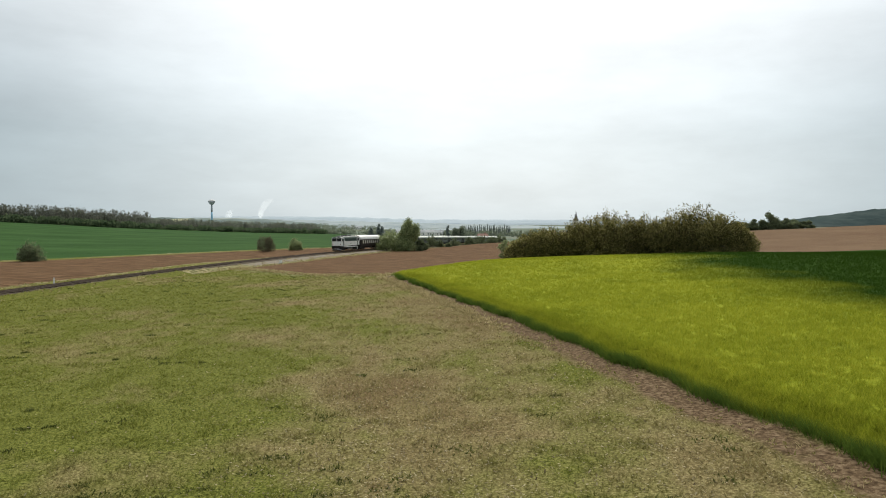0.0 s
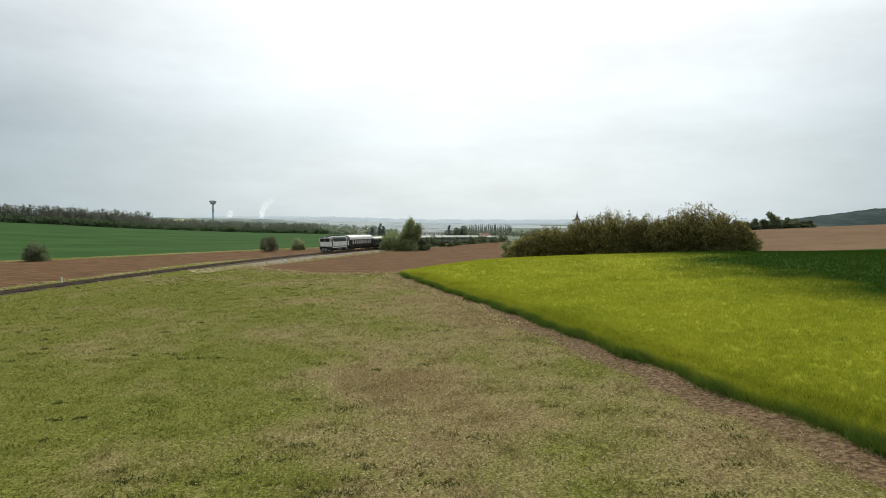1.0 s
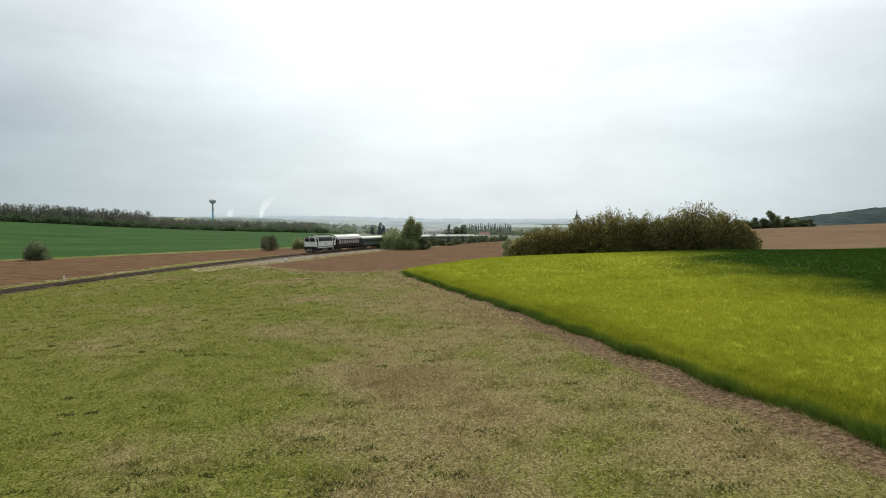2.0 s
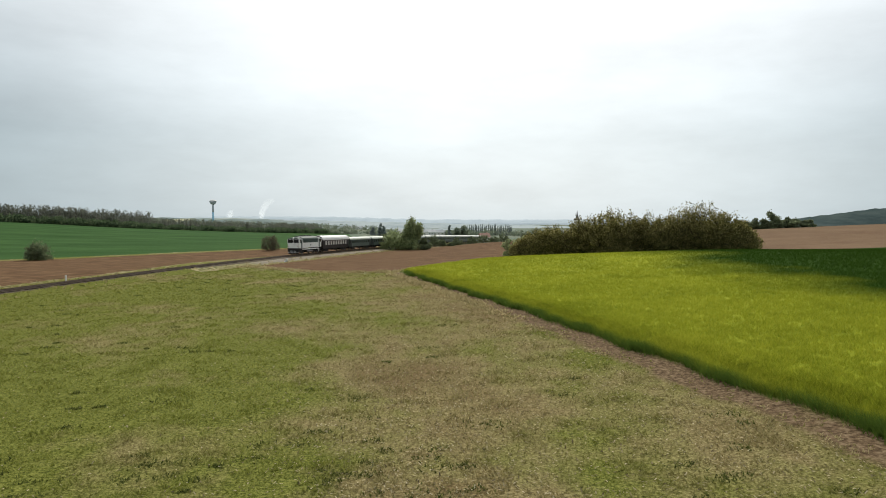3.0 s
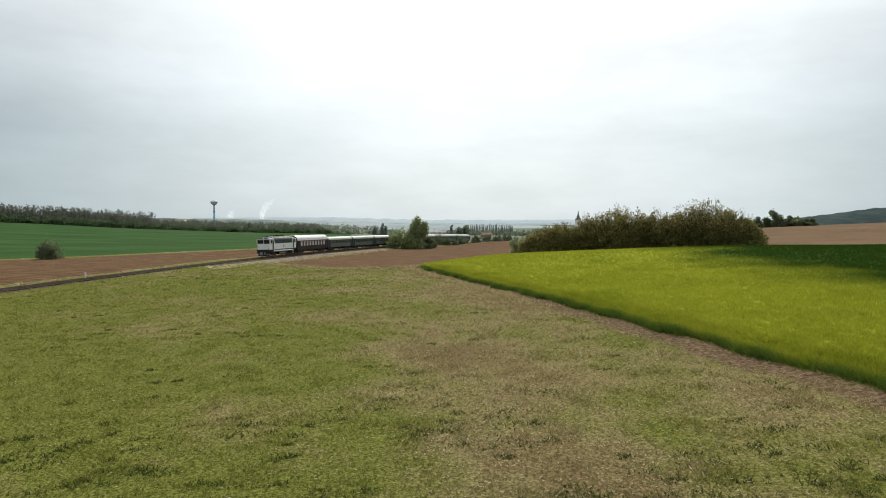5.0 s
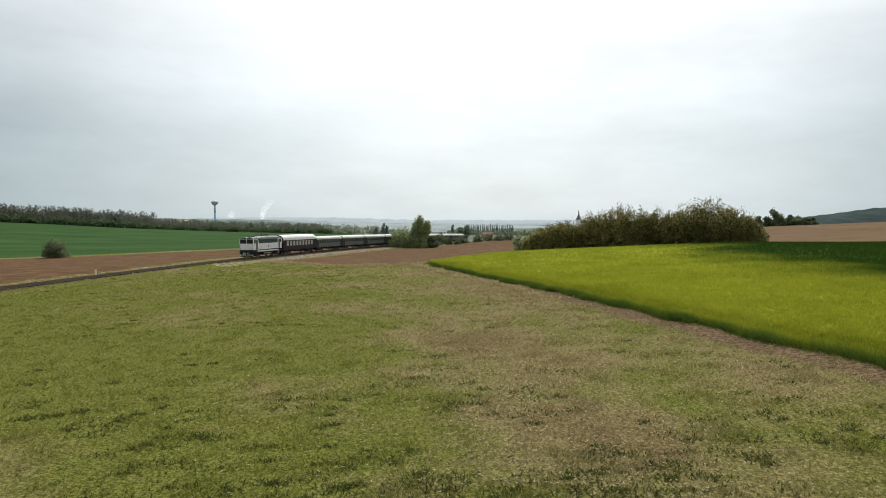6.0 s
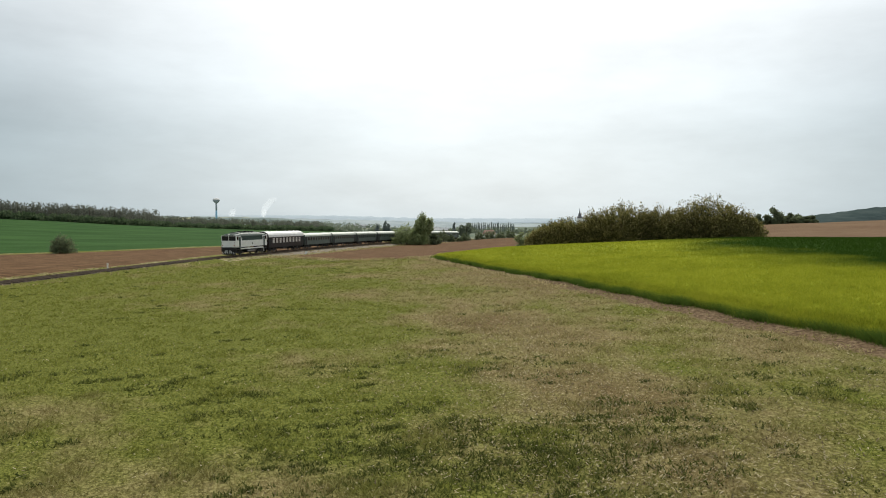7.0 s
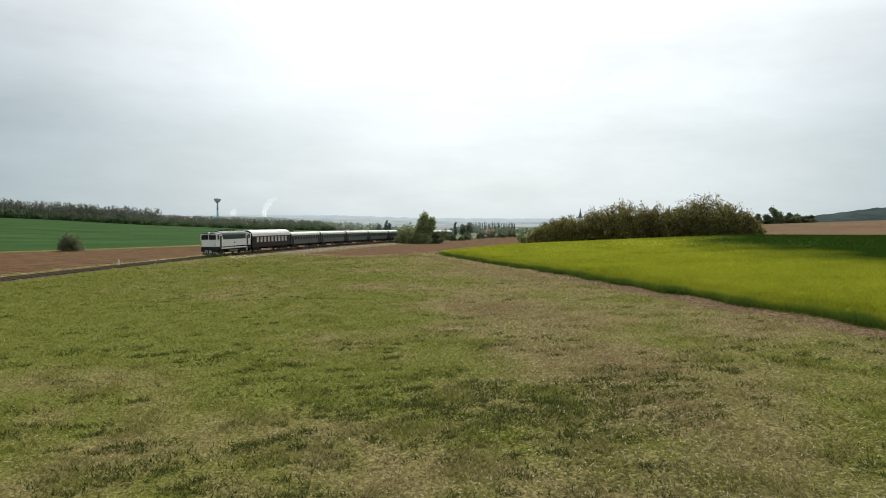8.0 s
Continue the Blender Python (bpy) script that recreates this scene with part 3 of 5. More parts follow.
            part("wiper", Geo().tube((x * 0.7, e * 7.68, 2.66), (x * 0.4, e * 7.68, 3.1), 0.015, 0.012, 5), M_BLACK, cab)
            part("handrail", Geo().tube((x * 1.3, e * 7.84, 1.25), (x * 1.3, e * 7.84, 2.35), 0.018, 0.018, 6), M_STEEL, cab, "upright steel handrail")
            part("step", Geo().box(x * 1.1 - 0.22, min(e * 7.55, e * 7.85), 0.45, x * 1.1 + 0.22, max(e * 7.55, e * 7.85), 0.49).box(x * 1.1 - 0.22, min(e * 7.6, e * 7.64), 0.45, x * 1.1 - 0.18, max(e * 7.6, e * 7.64), 1.1).box(x * 1.1 + 0.18, min(e * 7.6, e * 7.64), 0.45, x * 1.1 + 0.22, max(e * 7.6, e * 7.64), 1.1), M_WHITE, loco, "pale corner step")
            part("air_hose", Geo().tube((x * 0.4, e * 7.72, 1.0), (x * 0.42, e * 7.9, 0.62), 0.035, 0.03, 7).tube((x * 0.42, e * 7.9, 0.62), (x * 0.40, e * 7.82, 0.45), 0.03, 0.03, 7), M_WHITE, loco, "pale air hose")
        part("top_headlight", Geo().tube((0, e * 7.2, 3.88), (0, e * 7.68, 3.84), 0.19, 0.17, 14), M_LAMP, cab, "roof headlight")
        part("horn", Geo().tube((0.5, e * 6.6, 4.2), (0.5, e * 7.0, 4.2), 0.03, 0.09, 8).tube((0.5, e * 6.6, 4.05), (0.5, e * 6.6, 4.2), 0.03, 0.03, 6), M_STEEL, cab)
        part("beam", Geo().box(-1.48, min(e * 7.45, e * 7.72), 0.72, 1.48, max(e * 7.45, e * 7.72), 1.44, 0.03), M_BLACK, loco, "black buffer beam")
        pl = Geo()
        for x in (-1, 1):
            pl.add([(0.03 * x, e * 7.85, 0.2), (1.35 * x, e * 7.55, 0.2), (1.35 * x, e * 7.5, 0.66), (0.03 * x, e * 7.7, 0.66), (0.03 * x, e * 7.8, 0.2), (1.35 * x, e * 7.5, 0.2), (1.35 * x, e * 7.45, 0.66), (0.03 * x, e * 7.65, 0.66)],
                   [(0, 1, 2, 3), (4, 7, 6, 5), (0, 4, 5, 1), (3, 2, 6, 7), (0, 3, 7, 4), (1, 5, 6, 2)])
        for x in (-0.62, -0.2, 0.2, 0.62):
            part("air_pipe", Geo().tube((x, e * 7.76, 0.98), (x, e * 7.84, 0.4), 0.045, 0.035, 7), M_WHITE, loco, "pale hanging air pipe")
        part("rail_guard", pl, M_BLACK, loco, "dark rail guard plough")
        buffers(loco, e * 7.72, e)
        bogie(loco, e * 4.3, 2.4, 0.5, 1.0)
    return loco


def coach_shell(L, roof_z, eaves, w):
    n = 9
    arch = [(-w * math.cos(math.pi * i / n), eaves + (roof_z - eaves) * math.sin(math.pi * i / n) ** 0.85) for i in range(n + 1)]
    return [[(x, y, z) for x, z in arch] for y in (-L / 2, L / 2)]


def build_coach(name, label, L, paint, roof_mat, glass, n_win, win_w, win_h, roof_z, eaves, frame_mat, curtain_label):
    c = thing(name, label, "railway carriage")
    w = 1.43
    part("body", Geo().box(-w, -L / 2, 1.02, w, L / 2, eaves, 0.02), paint, c)
    secs = coach_shell(L + 0.1, roof_z, eaves, w + 0.06)
    under = [[(x, y, z - 0.06) for x, y, z in s][::-1] for s in secs]
    part("roof", Geo().loft([a + b for a, b in zip(secs, under)]), roof_mat, c)
    for e in (-1, 1):
        y = e * (L / 2 - 0.03)
        g = Geo().loft([[(x * 0.96, y, z - 0.03) for x, _, z in secs[0]] + [(w * 0.96, y, eaves - 0.2), (-w * 0.96, y, eaves - 0.2)], [(x * 0.96, y - e * 0.1, z - 0.03) for x, _, z in secs[0]] + [(w * 0.96, y - e * 0.1, eaves - 0.2), (-w * 0.96, y - e * 0.1, eaves - 0.2)]])
        part("end_wall", g, paint, c)
        g = Geo()
        for k in range(3):
            d = 0.06 + 0.09 * k
            g.box(-0.55, min(e * (L / 2 + d - 0.05), e * (L / 2 + d)), 1.1, 0.55, max(e * (L / 2 + d - 0.05), e * (L / 2 + d)), 3.15, 0.01)
        part("gangway_bellows", g, M_BLACK, c, "black gangway bellows")
        buffers(c, e * L / 2, e)
        bogie(c, e * (L / 2 - 2.9), 2.2, 0.46, 1.0)
        for s in (-1, 1):
            # flat black panels stand in for the shade of the recessed vestibules
            part("door", Geo().box(s * w - 0.012, min(e * (L / 2 - 0.2), e * (L / 2 - 1.3)), 1.06, s * w + 0.02, max(e * (L / 2 - 0.2), e * (L / 2 - 1.3)), eaves - 0.05, 0.01), M_BLACK, c, "end door, black for the shade of its recess")
            part("footboard", Geo().box(s * w - 0.2, min(e * (L / 2 - 0.3), e * (L / 2 - 1.1)), 0.55, s * w + 0.05, max(e * (L / 2 - 0.3), e * (L / 2 - 1.1)), 0.6).box(s * w - 0.1, min(e * (L / 2 - 0.34), e * (L / 2 - 0.38)), 0.55, s * w - 0.05, max(e * (L / 2 - 0.34), e * (L / 2 - 0.38)), 1.05), M_BLACK, c)
    pane = Geo().box(-0.012, -win_w / 2, -win_h / 2, 0.012, win_w / 2, win_h / 2, 0.008).mesh("window", glass)
    fr = Geo()
    t = 0.06
    fr.box(-0.03, -win_w / 2 - t, win_h / 2, 0.03, win_w / 2 + t, win_h / 2 + t).box(-0.03, -win_w / 2 - t, -win_h / 2 - t, 0.03, win_w / 2 + t, -win_h / 2)
    fr.box(-0.03, -win_w / 2 - t, -win_h / 2, 0.03, -win_w / 2, win_h / 2).box(-0.03, win_w / 2, -win_h / 2, 0.03, win_w / 2 + t, win_h / 2)
    fr.box(-0.025, -win_w / 2, win_h * 0.18, 0.025, win_w / 2, win_h * 0.18 + 0.04)
    frame_me = fr.mesh("window_frame", frame_mat)
    span = L - 3.0
    for s in (-1, 1):
        for k in range(n_win):
            y = -span / 2 + span * (k + 0.5) / n_win
            p = new("window", pane)
            p.parent = c
            p.matrix_basis = pose(s * (w + 0.004), y, 2.42)
            tagged(p, curtain_label)
            f = new("window_frame", frame_me)
            f.parent = p
        part("waist_rail", Geo().box(s * w - 0.01, -L / 2 + 0.02, 1.82, s * w + 0.018, L / 2 - 0.02, 1.88), frame_mat, c)
        part("gutter", Geo().box(s * (w + 0.05) - 0.03, -L / 2, eaves - 0.03, s * (w + 0.05) + 0.03, L / 2, eaves + 0.03), roof_mat, c)
    part("battery_box", Geo().box(-1.2, -1.6, 0.5, 1.2, 0.2, 1.02, 0.04).tube((-0.5, 0.6, 0.75), (-0.5, 2.4, 0.75), 0.22, 0.22, 12), M_BLACK, c, "black underfloor equipment")
    part("solebar", Geo().box(-1.3, -L / 2, 0.86, 1.3, L / 2, 1.02), M_BLACK, c)
    for k in range(4):
        y = -L / 2 + L * (k + 0.5) / 4
        part("roof_vent", Geo().tube((0, y, roof_z - 0.04), (0, y, roof_z + 0.14), 0.1, 0.13, 10), roof_mat, c)
    return c


LOCO_L, CAR1_L, CAR_L, GAP = 13.7, 18.3, 16.8, 0.85
FRONT_S, SPEED = 135.6, 10.12


def shorten(loco, k):
    """Draws the body closer together lengthways and lifts its waist; trucks keep their shape."""
    done = set()
    waist, lifted = (0.0, 1.30, 1.42, 2.5, 3.5, 4.16, 5.0), (0.0, 1.30, 1.58, 2.82, 3.72, 4.2, 5.04)
    for ob in loco.children_recursive:
        if ob.name.startswith("wheelset"):
            p = ob.matrix_basis.translation
            ob.matrix_basis = pose(p.x, p.y + math.copysign(4.3 * (k - 1), p.y), p.z)
        elif ob.data and ob.data.name not in done:
            done.add(ob.data.name)
            mid = sum(v.co.y for v in ob.data.vertices) / len(ob.data.vertices)
            for v in ob.data.vertices:
                v.co.y = v.co.y + math.copysign(4.3 * (k - 1), mid) if ob.name.startswith("bogie") else v.co.y * k
                if not ob.name.startswith("bogie"):
                    v.co.z = float(np.interp(v.co.z, waist, lifted))
    return loco


def build_train():
    train = []
    train.append((shorten(build_locomotive(), LOCO_L / 15.5), LOCO_L / 2, 0.5))
    s = LOCO_L + GAP
    car = build_coach("dining_car", "dark brown dining car with white roof and curtained windows", CAR1_L, M_BROWN, M_ROOFW, M_CURTAIN, 9, 1.05, 1.05, 4.36, 3.2, M_BROWN, "window with pale curtains")
    train.append((car, s + CAR1_L / 2, 0.46))
    s += CAR1_L + GAP
    first = build_coach("passenger_coach", "dark green passenger coach with pale grey-green roof", CAR_L, M_CGREEN, M_ROOFG, M_GLASS, 9, 0.9, 0.8, 3.72, 2.98, M_CGREEN, "dark window")
    tagged(first, group="green coaches of the train")
    for k in range(8):
        c = first if k == 0 else copy_thing(first, Matrix.Identity(4))
        train.append((c, s + CAR_L / 2, 0.46))
        s += CAR_L + GAP
    return train


TRAIN = build_train()


def on_rails(s):
    x, y = on_track(s)
    z0, z1 = float(rail_z(s - 6)), float(rail_z(s + 6))
    return pose(x, y, (z0 + z1) / 2, math.degrees(math.atan2(z1 - z0, 12)), 0, -math.degrees(A0 + s / R))


def motions():
    """The train rolls along the curve; its wheels turn with it."""
    for vehicle, back, r in TRAIN:
        walk(vehicle, [(k * 0.5, on_rails(FRONT_S + back - SPEED * k * 0.5)) for k in range(17)])
        for ob in vehicle.children_recursive:
            if ob.name.startswith("wheelset"):
                p = ob.matrix_basis.translation.copy()
                walk(ob, [(k / 15, pose(p.x, p.y, p.z, math.degrees(SPEED * k / 15 / r))) for k in range(121)])


# ---- trees and bushes ----
M_BARK = simple("bark", (0.055, 0.042, 0.034), 0.95, 0, 0.4, 2.5)
M_TWIG = simple("twig_spray", (0.060, 0.045, 0.032), 0.95, 0, 0.4, 2.5)
M_HEDGE = leafy("young_bronze_leaves", (0.062, 0.062, 0.022), (0.19, 0.175, 0.056), (0.52, 0.46, 0.19))
M_TREE = leafy("fresh_green_leaves", (0.16, 0.20, 0.09), (0.29, 0.34, 0.16), (0.48, 0.53, 0.28))
M_DARKBUSH = leafy("dark_green_leaves", (0.085, 0.105, 0.062), (0.165, 0.20, 0.11), (0.27, 0.31, 0.16))
M_BARE = leafy("bare_brown_twigs", (0.075, 0.068, 0.045), (0.13, 0.118, 0.075), (0.19, 0.17, 0.105))
# far leaves: aerial haze mixed into the colours, lifting and greying them
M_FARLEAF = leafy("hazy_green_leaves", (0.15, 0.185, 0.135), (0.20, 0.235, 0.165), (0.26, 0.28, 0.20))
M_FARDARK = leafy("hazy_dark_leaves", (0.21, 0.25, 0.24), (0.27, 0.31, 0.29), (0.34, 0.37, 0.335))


def leaf_cloud(rng, lobes, n, size, up=0.3):
    """n small leaf sprays spread through overlapping lobes (x, y, z, rx, ry, rz)."""
    lobes = np.array(lobes, dtype=float)
    vol = lobes[:, 3] * lobes[:, 4] * lobes[:, 5]
    pick = rng.choice(len(lobes), n, p=vol ** 0.75 / (vol ** 0.75).sum())
    d = rng.normal(size=(n, 3))
    d /= np.linalg.norm(d, axis=1)[:, None]
    rad = rng.uniform(0.25, 1.0, n) ** 0.5 * (1 + 0.22 * rng.normal(size=n) * (rng.random(n) < 0.35))
    c = lobes[pick, :3] + d * lobes[pick, 3:] * rad[:, None]
    a = rng.normal(size=(n, 3))
    a[:, 2] += up
    a /= np.linalg.norm(a, axis=1)[:, None]
    b = np.cross(a, rng.normal(size=(n, 3)))
    b /= np.linalg.norm(b, axis=1)[:, None]
    s = size * rng.uniform(0.5, 1.5, n)[:, None]
    return np.stack([c - a * s * 0.6, c + b * s * 0.28, c + a * s * 0.6, c - b * s * 0.28], 1)


def sprays(rng, lobes, n, length, width):
    """Upright twigs that stick out of the crown."""
    lobes = np.array(lobes, dtype=float)
    pick = rng.integers(0, len(lobes), n)
    d = rng.normal(size=(n, 3))
    d[:, 2] = np.abs(d[:, 2]) + 0.25
    d /= np.linalg.norm(d, axis=1)[:, None]
    c = lobes[pick, :3] + d * lobes[pick, 3:] * 0.75
    tip = c + (d + np.array([0, 0, 0.5])) * length * rng.uniform(0.4, 1.2, n)[:, None]
    w = rng.normal(size=(n, 3)) * width
    return np.stack([c - w, c + w, tip], 1)


def limbs(rng, g, base, lobes, r):
    for lx, ly, lz, *_ in lobes:
        mid = Vector((base[0] * 0.5 + lx * 0.5 + rng.uniform(-0.3, 0.3), base[1] * 0.5 + ly * 0.5 + rng.uniform(-0.3, 0.3), base[2] + (lz - base[2]) * 0.5))
        g.tube(base, mid, r, r * 0.6, 6, False)
        g.tube(mid, (lx, ly, lz), r * 0.6, r * 0.2, 5, False)


def build_tree(name, label, category, at, h, w, seed, n, size, leaf, clear=0.15, lobes_n=8, group="", depth=1.0, twig=0, column=False):
    """A tree or bush: tapered trunk with limbs, and a crown of many small sprays."""
    rng = np.random.default_rng(seed)
    x, y = at
    t = thing(name, label, category, group, pose(x, y, float(height(x, y)) - 0.1))
    lobes = []
    for k in range(lobes_n):
        f = (k + 0.5) / lobes_n
        ang = rng.uniform(0, 2 * math.pi)
        if column:
            lobes.append((0.1 * w * math.cos(ang), 0.1 * w * math.sin(ang), h * (clear + (1 - clear) * f), w * 0.5 * (1.05 - 0.75 * f), w * 0.5 * (1.05 - 0.75 * f), h * 0.5 * (1 - clear) / lobes_n * 1.9))
            continue
        z = h * (clear + (0.86 - clear) * f)
        out = w * 0.5 * 0.74 * math.sqrt(max(0.05, 1 - (abs(f - 0.35) / 0.75) ** 2)) * (0.55 + 0.45 * rng.random())
        rr = w * 0.5 * rng.uniform(0.30, 0.55) * (1.1 - 0.35 * f) * (9 / max(9, lobes_n)) ** 0.4
        rz = min(h * 0.20, rr * 1.05) * rng.uniform(0.8, 1.15)
        lobes.append((out * math.cos(ang), out * math.sin(ang) * depth, min(z, h - rz), rr, rr * max(depth, 0.6), rz))
    g = Geo()
    tr = max(0.05, h * 0.022)
    g.tube((0, 0, -0.15), (0, 0, h * max(0.15, clear)), tr * 1.3, tr, 8, False)
    g.tube((0, 0, h * max(0.15, clear)), (0.1, 0, h * 0.8), tr, tr * 0.25, 6, False)
    limbs(rng, g, (0, 0, h * max(0.12, clear * 0.8)), lobes, tr * 0.7)
    part("trunk", g, M_BARK, t, "dark trunk with limbs")
    me = quads_mesh("crown", leaf_cloud(rng, lobes, n, size), leaf)
    c = new("crown", me)
    c.parent = t
    if twig:
        tw = new("twig_spray", quads_mesh("twig_spray", sprays(rng, lobes, twig, 0.12 * h, 0.018), M_TWIG, 3))
        tw.parent = t
        tagged(tw, kind="stuff")
    return t


def build_shrub(name, label, category, at, h, w, seed, stems, leaves, size, leaf, group="", low=0.2, lean=0.0):
    """A many-stemmed shrub: limbs fan out from the foot to a domed outline, leaf sprays sit along their outer part."""
    rng = np.random.default_rng(seed)
    x, y = at
    t = thing(name, label, category, group, pose(x, y, float(height(x, y)) - 0.1))
    az = rng.uniform(0, 2 * math.pi, stems)
    el = np.arcsin(rng.uniform(low, 1.0, stems))
    bumps = np.array([noise.noise(Vector((math.cos(a) * 1.3 + seed, math.sin(a) * 1.3, e * 2.0))) for a, e in zip(az, el)])
    r = rng.uniform(0.84, 1.02, stems) * (1 + 0.25 * bumps)
    tip = np.stack([np.cos(az) * np.cos(el) * w * 0.5 * r + lean * np.sin(el), np.sin(az) * np.cos(el) * w * 0.5 * r, np.sin(el) * h * r], 1)
    foot = np.stack([np.cos(az), np.sin(az), np.zeros(stems)], 1) * rng.uniform(0.05, 0.16, stems)[:, None] * w
    mid = foot * 0.4 + tip * 0.55 + np.array([0, 0, 0.10 * h])
    g = Geo()
    for k in range(min(stems, 34)):
        r0 = rng.uniform(0.03, 0.075) * h / 7
        g.tube(foot[k] - np.array([0, 0, 0.15]), mid[k], r0, r0 * 0.6, 5, False)
        g.tube(mid[k], tip[k], r0 * 0.6, r0 * 0.15, 4, False)
    part("trunk", g, M_BARK, t, "dark stems fanning from the foot")
    # leaf sprays: along the outer stretch of each stem, pointing outwards
    k = rng.integers(0, stems, leaves)
    f = 1 - 0.70 * rng.random(leaves) ** 1.5
    c = foot[k] * ((1 - f) ** 2)[:, None] + mid[k] * (2 * f * (1 - f))[:, None] + tip[k] * (f ** 2)[:, None]
    c = c + rng.normal(size=(leaves, 3)) * min(0.28, 0.04 * w) * np.array([1, 1, 0.8])
    c[:, 2] = np.maximum(c[:, 2], 0.15)
    d = tip[k] - mid[k]
    d = d / np.linalg.norm(d, axis=1)[:, None] + rng.normal(size=(leaves, 3)) * 0.75 + np.array([0, 0, 0.25])
    d /= np.linalg.norm(d, axis=1)[:, None]
    e = np.cross(d, rng.normal(size=(leaves, 3)))
    e /= np.linalg.norm(e, axis=1)[:, None]
    sz = size * rng.uniform(0.45, 1.5, leaves)[:, None]
    cr = new("crown", quads_mesh("crown", np.stack([c - d * sz * 0.5, c + e * sz * 0.26, c + d * sz * 0.6, c - e * sz * 0.26], 1), leaf))
    cr.parent = t
    # thin twigs past the leaves
    n = stems * 3
    k = rng.integers(0, stems, n)
    p = mid[k] + (tip[k] - mid[k]) * rng.uniform(0.3, 0.95, n)[:, None]
    q = p + (d[:n] * 0.6 + (tip[k] - mid[k]) / np.linalg.norm(tip[k] - mid[k], axis=1)[:, None]) * rng.uniform(0.04, 0.11, n)[:, None] * h
    wd = rng.normal(size=(n, 3)) * 0.016
    tw = new("twig_spray", quads_mesh("twig_spray", np.stack([p - wd, p + wd, q], 1), M_TWIG, 3))
    tw.parent = t
    tagged(tw, kind="stuff")
    return t


# row of trees on the crest between crop and ploughed land
HEDGE = [(17.2, 112.5, 3.4, 4.0), (19.2, 111.0, 4.9, 5.6), (21.6, 112.0, 5.1, 5.4), (24.0, 113.2, 4.2, 4.4), (26.4, 112.3, 6.3, 5.6), (29.2, 111.4, 7.4, 7.0), (32.6, 112.4, 7.5, 6.8),
         (35.6, 112.8, 6.3, 5.2), (38.4, 111.6, 6.8, 5.8), (41.0, 112.8, 6.5, 5.2), (43.8, 112.6, 8.1, 6.2), (47.0, 111.6, 8.6, 7.4), (50.6, 112.4, 7.3, 6.6), (53.8, 112.6, 5.7, 5.2)]
for i, (x, y, h, w) in enumerate(HEDGE):
    build_shrub("hedge_tree", "bushy tree with bronze young leaves in a field hedge", "tree", (x, y), h + 0.05, w * 1.3, 100 + i, 320, 17000, 0.25, M_HEDGE, "trees of the field hedge", 0.06 if x < 34 else 0.12)
for i, (x, y, h, w) in enumerate([(20, 149, 4.2, 5.0), (23, 152, 4.6, 5.0)]):
    build_tree("hedge_bush", "low green bush behind the field hedge", "bush", (x, y), h, w, 130 + i, 1800, 0.34, M_TREE, 0.05, 7, "", 1.0, 60)
# tree and shrubs beside the line
build_shrub("lineside_tree", "tall leafy tree beside the railway line", "tree", (-2.9, 221), 10.4, 8.2, 21, 260, 9500, 0.42, M_TREE, "", 0.48, 0.5)
build_shrub("lineside_tree", "broad leafy shrub beside the railway line", "tree", (-8.4, 219.5), 6.6, 10.6, 22, 220, 8000, 0.40, M_TREE, "", 0.05, 1.0)
build_shrub("lineside_tree", "low leafy shrub beside the railway line", "tree", (-3.6, 218.5), 4.4, 7.4, 23, 150, 4500, 0.38, M_TREE, "", 0.05)
build_tree("lineside_tree", "low leafy shrub beside the railway line", "tree", (1.6, 222), 4.0, 5.0, 24, 3200, 0.40, M_DARKBUSH, 0.03, 14, "", 1.0, 60)
for i, (x, y, h, w) in enumerate([(5.6, 262, 4.6, 5.2), (8.8, 264, 3.2, 4.0), (15.5, 277, 3.2, 5.2), (22.5, 288, 3.4, 5.0), (27.5, 293, 4.0, 6.6), (12.0, 258, 1.6, 2.6), (33, 300, 3.0, 5.0), (38, 306, 3.4, 6.0)]):
    build_shrub("lineside_bush", "round dark bush beside the railway line", "bush", (x, y), h, w, 40 + i, 90, 2000, 0.36, M_DARKBUSH, "bushes along the line", 0.05)
build_shrub("field_bush", "bare twiggy bush on the field edge", "bush", (-45.4, 207), 5.2, 6.0, 60, 260, 2600, 0.30, M_BARE, "bushes on the field edge", 0.1)
build_shrub("field_bush", "rounded green bush on the field edge", "bush", (-38.0, 215), 3.9, 4.6, 61, 150, 2600, 0.34, M_TREE, "bushes on the field edge", 0.05)
build_shrub("field_bush", "dark rounded bush on the field edge", "bush", (-92.6, 167), 4.9, 6.2, 62, 240, 4600, 0.32, M_DARKBUSH, "bushes on the field edge", 0.05)
for i, (x, y, h, w) in enumerate([(131, 246, 6.6, 9.5), (125.5, 247, 4.4, 7.5), (138, 247, 4.2, 7.5), (120.5, 249, 3.8, 7.0), (143.5, 247, 3.0, 6.5), (134.5, 245, 3.2, 6.5), (128, 245, 3.0, 6.0)]):
    build_tree("ridge_tree", "dark rounded tree on the ridge of a ploughed field", "tree", (x, y), h, w, 70 + i, 3000, 0.5, M_DARKBUSH, 0.04, 9, "trees on the ridge")
# farther trees on the valley floor, in leaf colours with haze painted in
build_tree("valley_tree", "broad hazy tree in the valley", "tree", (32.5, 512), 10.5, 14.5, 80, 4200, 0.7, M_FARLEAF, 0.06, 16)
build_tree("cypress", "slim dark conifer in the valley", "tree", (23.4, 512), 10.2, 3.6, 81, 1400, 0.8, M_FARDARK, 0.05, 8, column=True)
